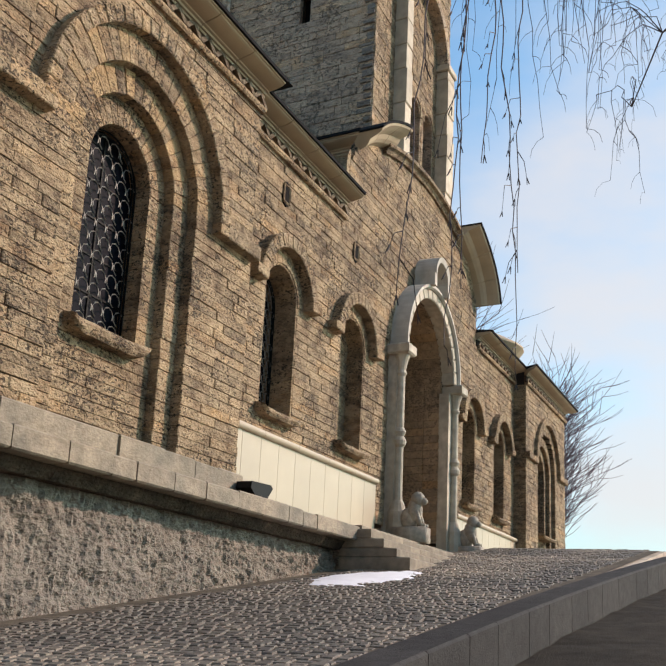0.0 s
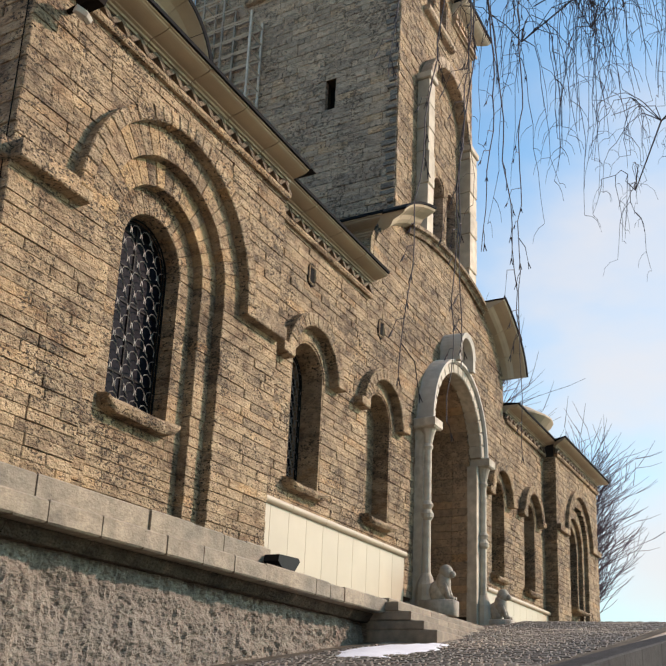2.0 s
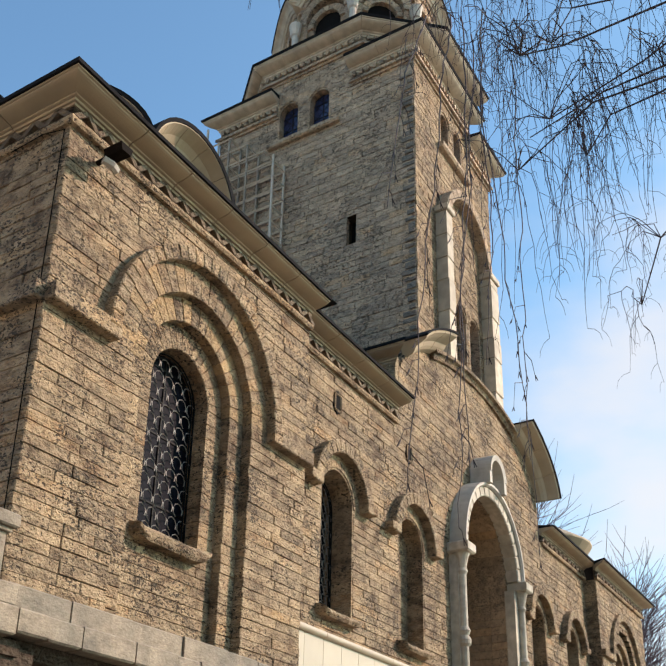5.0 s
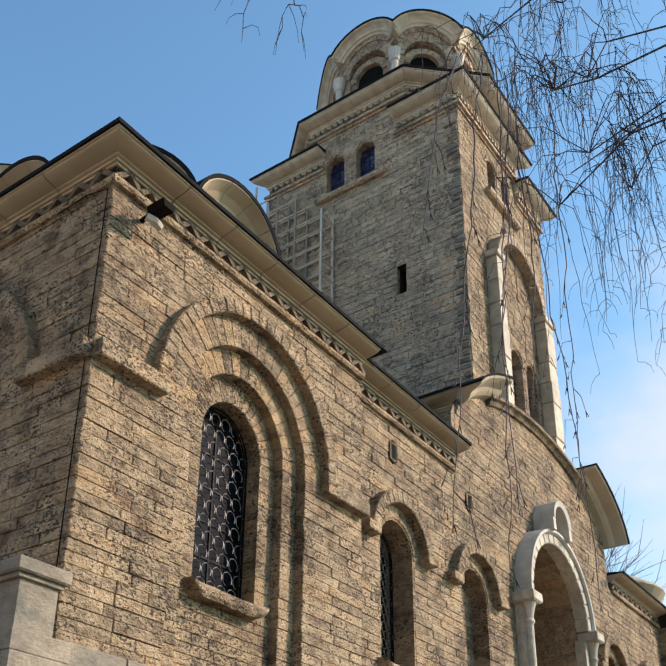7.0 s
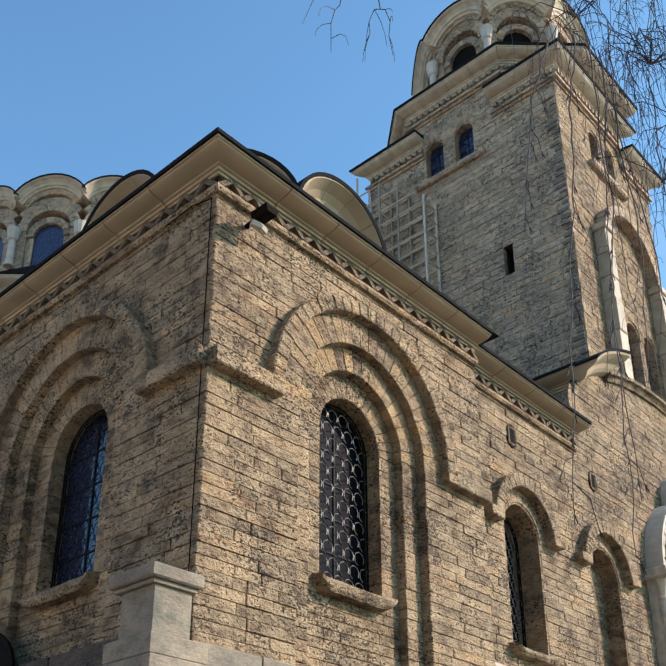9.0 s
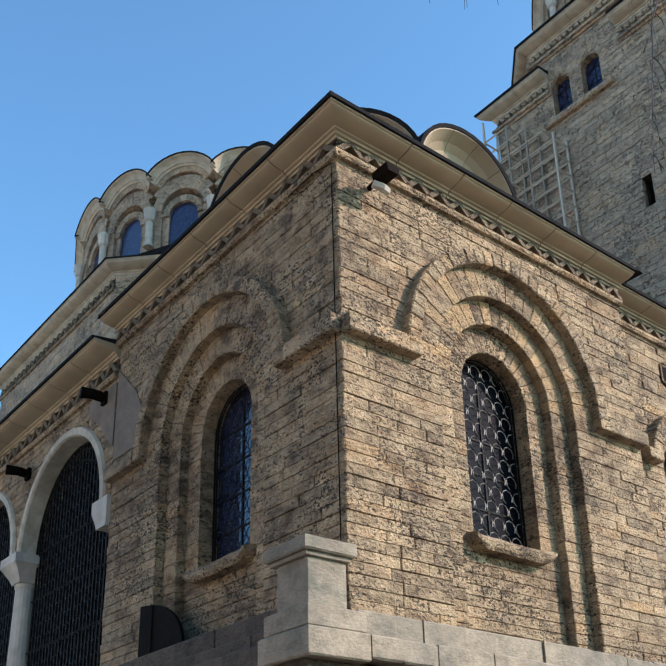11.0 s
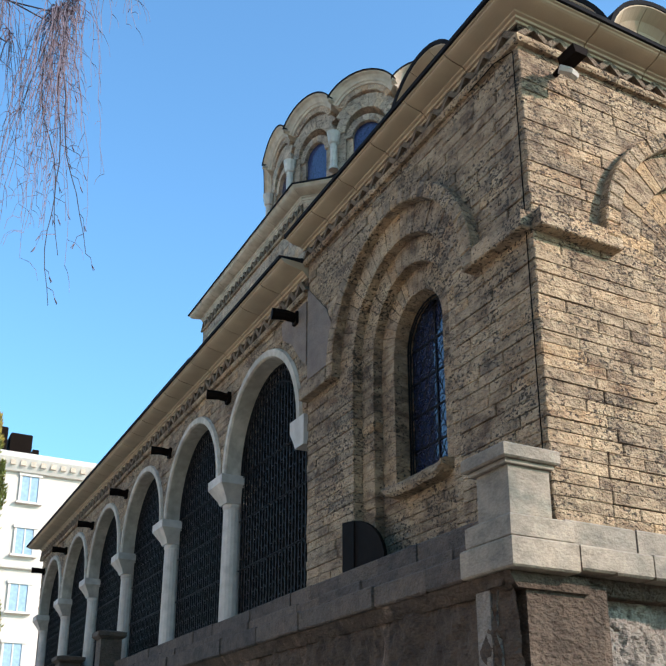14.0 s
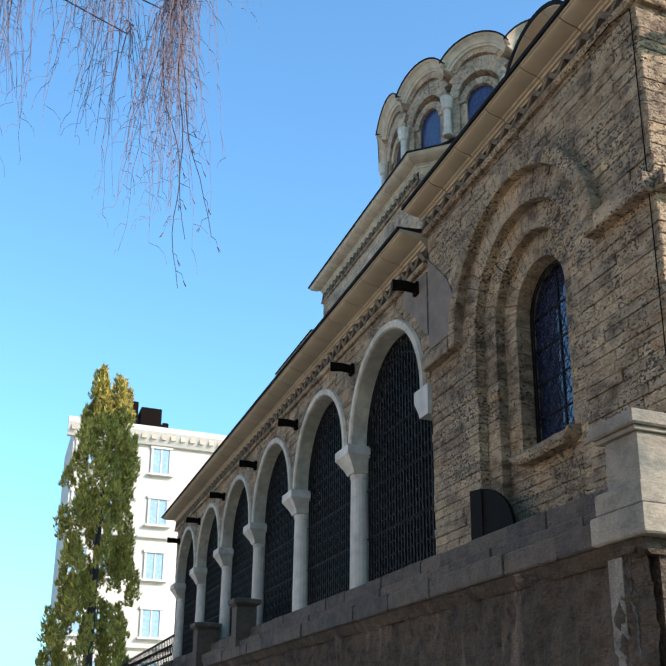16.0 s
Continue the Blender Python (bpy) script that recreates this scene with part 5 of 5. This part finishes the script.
# patch of grey plaster and the fan-shaped iron shutter
for face, pts in ((FB, [(4.94, 7.64), (4.15, 7.63), (4.12, 7.9), (4.2, 8.2), (4.34, 8.45), (4.6, 8.7), (4.93, 9.02)]), (FC, [(5.02, 7.9), (5.02, 8.88), (5.9, 8.9), (5.85, 8.62), (5.5, 8.4), (5.25, 8.1)])):
    q = Mesh()
    q.loft([[face.p(s, d, z) for s, z in pts] for d in (-.01, .018)], True, True)
    solo("plaster_patch", q, M_PLASTER_GREY, "patch of smooth grey plaster over the stone", "plaster", "plaster patches", "structure")
q = Mesh()
pts = [(3.72, 4.7)] + [(3.72, 5.35)] + [(3.72 - 1.0 * math.sin(math.pi / 2 * k / 10), 4.72 + .62 * math.cos(math.pi / 2 * k / 10)) for k in range(1, 11)]
fan = thing("iron_shutter", FB.p(3.2, .1, 4.7), "dark brown sheet-iron shutter of quarter-round shape standing on the ledge", "shutter")
q.loft([[FB.p(s, d, z) for s, z in pts] for d in (.06, .1)], True, True)
part("plate", q, M_RUST, fan)
q = Mesh()
q.tube([FB.p(3.42, .11, 4.72), FB.p(3.42, .11, 5.3)], .012, 5)
part("rod", q, M_IRON, fan)

# ---- nave block behind the arcade ----
nave = wall_thing("nave_block", (7, 18, 10), "tall grey stone nave block with pale cornice behind the arcade roof")
FN = Face(4.0, 0, 0, 1, -1, 0)
masonry(nave, FN, 14.2, 22.4, 10.5, 17.0, lambda a, b: [], mat=M_TOWER, course=.17, length=.45, seed=71)
ch = 2.4
k45 = math.sqrt(.5)
FNC = Face(4.0 + ch * k45 * 1.0, 14.2 - ch * k45, -k45, k45, -k45, -k45)
q = Mesh()
z = 10.5
while z < 17:
    s = 0.0
    while s < ch - .01:
        e = min(ch, s + rnd.uniform(.3, .6))
        FNC.block(q, [(s + .004, z + .004), (e - .004, z + .004), (e - .004, z + .166), (s + .004, z + .166)], -.05, rnd.uniform(0, .01), .007)
        s = e
    z += .17
part("chamfer_stones", q, M_TOWER, nave, kind="stuff")
q = Mesh()
q.hexa([(4.1, 14.2, 10), (5.8, 12.6, 10), (15, 12.6, 10), (15, 22.3, 10)], [(4.1, 14.2, 17.4), (5.8, 12.6, 17.4), (15, 12.6, 17.4), (15, 22.3, 17.4)])
q.hexa([(4.1, 14.2, 10), (15, 14.2, 10), (15, 22.35, 10), (4.1, 22.35, 10)], [(4.1, 14.2, 17.4), (15, 14.2, 17.4), (15, 22.35, 17.4), (4.1, 22.35, 17.4)])
part("core", q, M_MORTAR, nave)
nc = thing("nave_cornice", (4, 18, 17), "pale cove cornice of the nave with carved frieze", "cornice", kind="structure")
cornice(nc, FN, 14.2, 22.4, z_string=16.8, z_cove=17.1, z_lip=17.45, out=.4, mat=M_COVE_PALE, e0=-.41, e1=1.0)
m = Mesh()
FNC.sweep(m, cove_profile(17.1, .4, .35), 0, ch, 3, 0.41, .41)
part("cove", m, M_COVE_PALE, nc)
m = Mesh()
FNC.sweep(m, [(-.3, 17.452), (.42, 17.452), (.43, 17.49), (-.3, 17.56)], 0, ch, 1, .41, .41)
part("metal_edge", m, M_METAL, nc)
q = Mesh()
q.lathe(10.9, 18.3, [(6.1, 17.5), (5.75, 19.64), (.1, 19.7)], 32)
part("roof", q, M_METAL, nc)
low = wall_thing("choir_block", (7, 25, 10), "lower far block with pale cornice")
FL = Face(4.0, 0, 0, 1, -1, 0)
masonry(low, FL, 22.4, 26.5, 10.0, 15.3, lambda a, b: [], mat=M_TOWER, course=.17, length=.45, seed=72)
cornice(low, FL, 22.4, 26.5, z_string=15.1, z_cove=15.4, z_lip=15.7, out=.4, mat=M_COVE_PALE, frieze=False, e1=1.0)
q = Mesh()
q.box(4.1, 14, 22.4, 26.4, 10, 15.6)
part("core", q, M_MORTAR, low)

# ---- terrace rail and posts on the shaded side ----
for s, z1, w in ((14.0, 5.35, .21), (18.0, 5.25, .25)):
    ob = thing("terrace_post", (-.3, s, 4.2), "squat dark stone post on the terrace edge", "post", "terrace posts")
    q = Mesh()
    q.box(-.3 - w, -.3 + w, s - w, s + w, 4.0, z1 - .18, .02)
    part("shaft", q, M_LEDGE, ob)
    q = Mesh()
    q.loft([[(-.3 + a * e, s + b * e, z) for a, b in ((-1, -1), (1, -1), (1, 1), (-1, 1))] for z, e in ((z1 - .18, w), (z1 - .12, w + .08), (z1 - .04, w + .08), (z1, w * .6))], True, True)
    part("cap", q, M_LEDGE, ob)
rail = thing("terrace_railing", (-.9, 24, 4.2), "black wrought-iron railing beside the terrace steps", "railing")
q = Mesh()
for z in (4.35, 5.0):
    q.tube([(-.9, 19, z), (-.9, 29.5, z - .1)], .03, 5)
part("rail", q, M_IRON, rail)
s = 19.1
while s < 29.4:
    q = Mesh()
    q.tube([(-.9, s, 4.2), (-.9, s, 5.0)], .015, 4)
    q.tube([(-.9, s + .12 + .1 * math.cos(t), 4.65 + .14 * math.sin(t)) for t in [math.radians(45 * k) for k in range(9)]], .012, 4, caps=False)
    part("baluster", q, M_IRON, rail)
    s += .26
q = Mesh()
q.box(-1.2, .3, 16, 30, 3.2, 4.05)
solo("terrace_edge", q, M_LEDGE, "dark stone edge of the side terrace", "terrace", kind="structure")

# ---- white apartment house in the distance ----
house = thing("apartment_house", (5, 95, 0), "white rendered apartment house with stone window surrounds", "house")
HV = 84.7
FH = Face(0, HV, 1, 0, 0, -1)
q = Mesh()
FH.box(q, -.3, 30, -14, 0, -6, 31)
part("wall", q, M_PLASTER, house)
q = Mesh()
FH.sweep(q, [(-.2, 29.4), (.35, 29.4), (.5, 29.7), (.9, 30.6), (.9, 31.1), (-.2, 31.3)], -.9, 30, 1)
part("cornice", q, M_FRAME, house)
k = -.6
while k < 30:
    q = Mesh()
    FH.box(q, k, k + .45, .3, .8, 29.9, 30.4)
    part("dentil", q, M_COVE_PALE, house)
    k += .9
for z in (20.2, 10.0):
    q = Mesh()
    FH.sweep(q, [(-.1, z), (.35, z + .1), (.4, z + .4), (-.1, z + .5)], -.5, 30, 6)
    part("band", q, M_FRAME, house)
for s in (0.9, 3.6, 7.7, 17.0):
    for z in (6.3, 11.1, 16.4, 21.6, 26.6):
        q = Mesh()
        FH.box(q, s - .95, s - .75, 0, .15, z, z + 2.6)
        FH.box(q, s + .75, s + .95, 0, .15, z, z + 2.6)
        FH.box(q, s - 1.05, s + 1.05, 0, .22, z + 2.5, z + 2.8)
        FH.box(q, s - 1.15, s + 1.15, 0, .45, z - .2, z)
        FH.box(q, s - .06, s + .06, 0, .12, z, z + 2.5)
        wq = part("window_frame", q, M_FRAME, house)
        q = Mesh()
        FH.box(q, s - .75, s + .75, .02, .07, z, z + 2.5)
        part("pane", q, M_PANE, house)
q = Mesh()
FH.box(q, 3.2, 5.5, -5, -2, 31, 34.4, .1)
FH.box(q, 5.8, 7.8, -5, -2.2, 31, 34.0, .1)
FH.box(q, 7.9, 8.5, -5, -2.2, 31, 32.6, .1)
part("roof_plant", q, M_RUST, house, "dark rust-brown plant boxes on the roof")


# ---- unseen plain walls added behind to bounce sunlight onto the shaded side ----
M_BOUNCE = material("bounce_wall_beige", (0.62, 0.54, 0.47), 0.9, 0.8, 0.12, 0.1, stain=0.3)
for k, (v0, v1, h) in enumerate(((-34, -8, 15.0), (-7.7, 18, 18.5), (18.3, 46, 16.0), (46.3, 74, 19.0))):
    q = Mesh()
    q.box(-44, -31, v0, v1, -1.2, h)
    solo("house_front", q, M_BOUNCE, "unseen plain grey-beige wall added across the street to bounce warm light", "house", "street fronts", kind="structure")


# ---- trees ----
def birch(name, at, reach, seed, label, mat, twig_fields, pale=False, strands=()):
    """Trunk, limbs that reach out to fields of hanging twigs: (u, v, z, spread, count, length)."""
    r = random.Random(seed)
    ob = thing(name, at, label, "tree", "birches")
    q = Mesh()
    u, v, z = at
    top = (u + reach[0] * .15, v + reach[1] * .15, z + 12)
    q.tube([(u, v, z - .3), (u + .1, v, z + 3), (u + reach[0] * .05, v + reach[1] * .05, z + 7), top, (top[0], top[1], z + 16)], .24, 9, .05)
    trunk = part("trunk", q, mat, ob)
    twigs = Mesh()
    for fu, fv, fz, sp, n, ln in twig_fields:
        st = (u + .1, v, z + min(11, (fz - z) * .75))
        ctrl = [st]
        for k in range(1, 9):
            t = k / 8
            ctrl.append((st[0] + (fu - st[0]) * t + r.uniform(-.2, .2), st[1] + (fv - st[1]) * t + r.uniform(-.2, .2), st[2] + (fz - st[2]) * t + 1.3 * math.sin(math.pi * t) ** .8 + r.uniform(-.12, .12)))
        q = Mesh()
        q.tube(ctrl, .026, 5, .006)
        part("limb", q, mat, trunk)
        made = 0
        while made < n:
            hub = ctrl[r.choice((5, 6, 7, 8, 8))]
            a = r.uniform(0, 6.28)
            reach_b = sp * r.uniform(.4, 1.7)
            br = [hub]
            for k in range(1, 6):
                br.append((hub[0] + reach_b * k / 5 * math.cos(a) + r.uniform(-.05, .05), hub[1] + reach_b * k / 5 * math.sin(a) + r.uniform(-.05, .05), hub[2] + .25 * math.sin(k / 5 * 2.6) - .1 * k / 5 + r.uniform(-.04, .04)))
            twigs.tube(br, .0055, 4, .003, caps=False)
            for k in range(r.randint(2, 4)):
                p0 = br[r.randint(2, 5)]
                l = ln * r.uniform(.35, 1.15)
                seg = max(4, int(l / .22))
                drift = (r.uniform(-.06, .06), r.uniform(-.06, .06))
                pts = [p0]
                for j in range(seg):
                    g = min(1.0, (j + 1) / 3)
                    pts.append((pts[-1][0] + drift[0] * (1.5 - g) + r.uniform(-.03, .03), pts[-1][1] + drift[1] * (1.5 - g) + r.uniform(-.03, .03), pts[-1][2] - l / seg * g))
                twigs.tube(pts, .004, 3, .0018, caps=False)
                for j in range(1, len(pts)):
                    if r.random() < .7:
                        b = r.uniform(0, 6.28)
                        sl = r.uniform(.05, .26)
                        c = pts[j]
                        twigs.tube([c, (c[0] + sl * .35 * math.cos(b), c[1] + sl * .35 * math.sin(b), c[2] - sl * .12), (c[0] + sl * .6 * math.cos(b), c[1] + sl * .6 * math.sin(b), c[2] - sl * .42), (c[0] + sl * .7 * math.cos(b), c[1] + sl * .7 * math.sin(b), c[2] - sl * .85)], .0024, 3, .0014, caps=False)
                made += 1
    for su, sv, sz, drop, drift in strands:
        # one long weeping shoot: it wanders down, thins, and carries forked side shoots
        seg = max(6, int(drop / .16))
        pts = [(su, sv, sz)]
        sway, du = r.uniform(0, 6.28), 0.0
        for j in range(seg):
            du = du * .75 + r.uniform(-.022, .022)
            pts.append((pts[-1][0] + drift / seg + du + .012 * math.sin(sway + j * .6), pts[-1][1] + r.uniform(-.02, .02), pts[-1][2] - drop / seg))
        q = Mesh()
        q.tube(pts, .0065, 5, .0026, caps=False)
        part("hanging_shoot", q, mat, trunk)
        for j in range(2, len(pts)):
            if r.random() < .62:
                b, sl, c = r.choice((0.3, 2.9)) + r.uniform(-.6, .6), r.uniform(.04, .2) * (2.4 if r.random() < .15 else 1), pts[j]
                tip = (c[0] + sl * .6 * math.cos(b), c[1] + sl * .6 * math.sin(b), c[2] - sl * .75)
                twigs.tube([c, (c[0] + sl * .45 * math.cos(b), c[1] + sl * .4 * math.sin(b), c[2] - sl * .2), tip], .0036, 3, .002, caps=False)
                for e in (-.5, .5):
                    twigs.tube([tip, (tip[0] + .025 * math.cos(b + e), tip[1] + .02 * math.sin(b + e), tip[2] - .045)], .0045, 3, .003, caps=False)
    part("twig_spray", twigs, M_TWIG_PALE if pale else mat, ob, "bare drooping twigs", kind="stuff")


def conifer(at, h, w, seed):
    r = random.Random(seed)
    ob = thing("cypress_tree", at, "tall olive-green conifer with ragged outline", "tree")
    u, v, z = at
    q = Mesh()
    q.tube([(u, v, z - .2), (u, v, z + h * .5), (u + .1, v, z + h * .97)], .22, 8, .02)
    part("trunk", q, M_BARK, ob)
    m = Mesh()
    for i in range(190):
        t = (i / 190) ** .9
        ww = w * (1 - t) ** .26 * r.uniform(.5, 1.05)
        a = r.uniform(0, 6.28)
        cx, cy, cz = u + ww * math.cos(a), v + ww * math.sin(a), z + .2 + h * .93 * t
        hh, rr = r.uniform(.7, 1.5), r.uniform(.22, .42)
        for j in range(200):
            k = r.random()
            b = r.uniform(0, 6.28)
            d = rr * (1 - k * .75) * math.sqrt(r.random())
            p = Vector((cx + d * math.cos(b), cy + d * math.sin(b), cz + hh * k))
            s = r.uniform(.08, .17)
            dirn = Vector((math.cos(b) * .5 + r.uniform(-.4, .4), math.sin(b) * .5 + r.uniform(-.4, .4), .9)).normalized()
            side = dirn.cross(Vector((r.uniform(-1, 1), r.uniform(-1, 1), r.uniform(-1, 1)))).normalized() * s * .35
            m.add([p - side, p + side, p + dirn * s * 1.4], [(0, 1, 2)])
    part("crown", m, M_LEAF, ob, kind="stuff")


conifer((-1.75, 33.0, 2.5), 14.2, 1.7, 5)
birch("birch_tree", (2.5, -8.4, 2.2), (0, 3), 8, "weeping birch with dark bare drooping twigs", M_BARK,
      [(0.75, -4.3, 8.3, .45, 90, 1.3), (1.2, -4.15, 7.9, .4, 40, 1.9), (0.55, -3.9, 9.3, .4, 60, 1.2), (-0.3, -3.8, 9.2, .3, 10, 1.4), (-2.3, -3.7, 7.3, .25, 6, .6),
       (1.5, -4.5, 8.6, .5, 50, 1.9), (1.9, -4.2, 9.6, .5, 50, 1.2), (3.2, -4.2, 9.1, .5, 50, .9), (3.9, -4.3, 8.0, .45, 30, .8), (2.2, -4.2, 8.9, .4, 22, 2.0), (1.2, -4.3, 10.2, .6, 40, 1.4)],
      strands=[(0.4, -4.0, 8.9, 4.3, -.85), (0.62, -4.0, 8.9, 4.6, -.75), (0.15, -4.0, 8.7, 4.3, -.5), (-0.1, -3.9, 8.5, 2.3, -.75), (0.95, -4.0, 9.5, 4.9, .2), (1.75, -4.0, 9.5, 4.4, -.5), (0.5, -4.1, 8.2, 2.6, -.1)])
birch("birch_tree", (-9.5, 3.5, 1.5), (3, 0), 9, "weeping birch with pale reddish drooping twigs", M_BARK,
      [(-4.15, 1.1, 8.7, .15, 110, 1.9), (-4.08, 1.0, 8.5, .06, 120, 2.2), (-4.45, 1.2, 8.4, .12, 18, 1.7), (-4.05, 0.95, 8.9, .2, 40, 1.0)], pale=True,
      strands=[(-4.1, 1.0, 8.4, 1.9, .45), (-4.2, 1.0, 8.3, 1.9, .4), (-4.05, 1.0, 8.4, 2.4, .05)])


def bare_tree(at, h, seed):
    r = random.Random(seed)
    ob = thing("bare_tree", at, "leafless brown tree far behind the church", "tree", "far trees")
    q = Mesh()
    u, v, z = at
    q.tube([(u, v, z - .3), (u, v, z + h * .3), (u + .2, v, z + h * .6), (u + .1, v, z + h * .9)], .25, 7, .04)
    part("trunk", q, M_BARK, ob)
    m = Mesh()
    for i in range(420):
        a, t = r.uniform(0, 6.28), r.uniform(.25, .9)
        p = Vector((u, v, z + h * t))
        d = Vector((math.cos(a), math.sin(a), r.uniform(.5, 1.3))).normalized()
        pts = [p]
        l = h * .13 * r.uniform(.5, 1.2)
        for k in range(4):
            d = (d + Vector((r.uniform(-.3, .3), r.uniform(-.3, .3), r.uniform(-.1, .2)))).normalized()
            pts.append(pts[-1] + d * l * .6)
        m.tube(pts, .03, 3, .008, caps=False)
        for k in range(4):
            e = (d + Vector((r.uniform(-.8, .8), r.uniform(-.8, .8), r.uniform(-.3, .5)))).normalized()
            b = pts[r.randint(1, 4)]
            m.tube([b, b + e * l * .5, b + e * l * .9 + Vector((0, 0, .1))], .014, 3, .006, caps=False)
    part("twig_spray", m, M_TWIG_PALE, ob, kind="stuff")


bare_tree((33.5, 7.0, 4.2), 12.0, 3)
bare_tree((36.0, 3.0, 4.2), 9.0, 4)
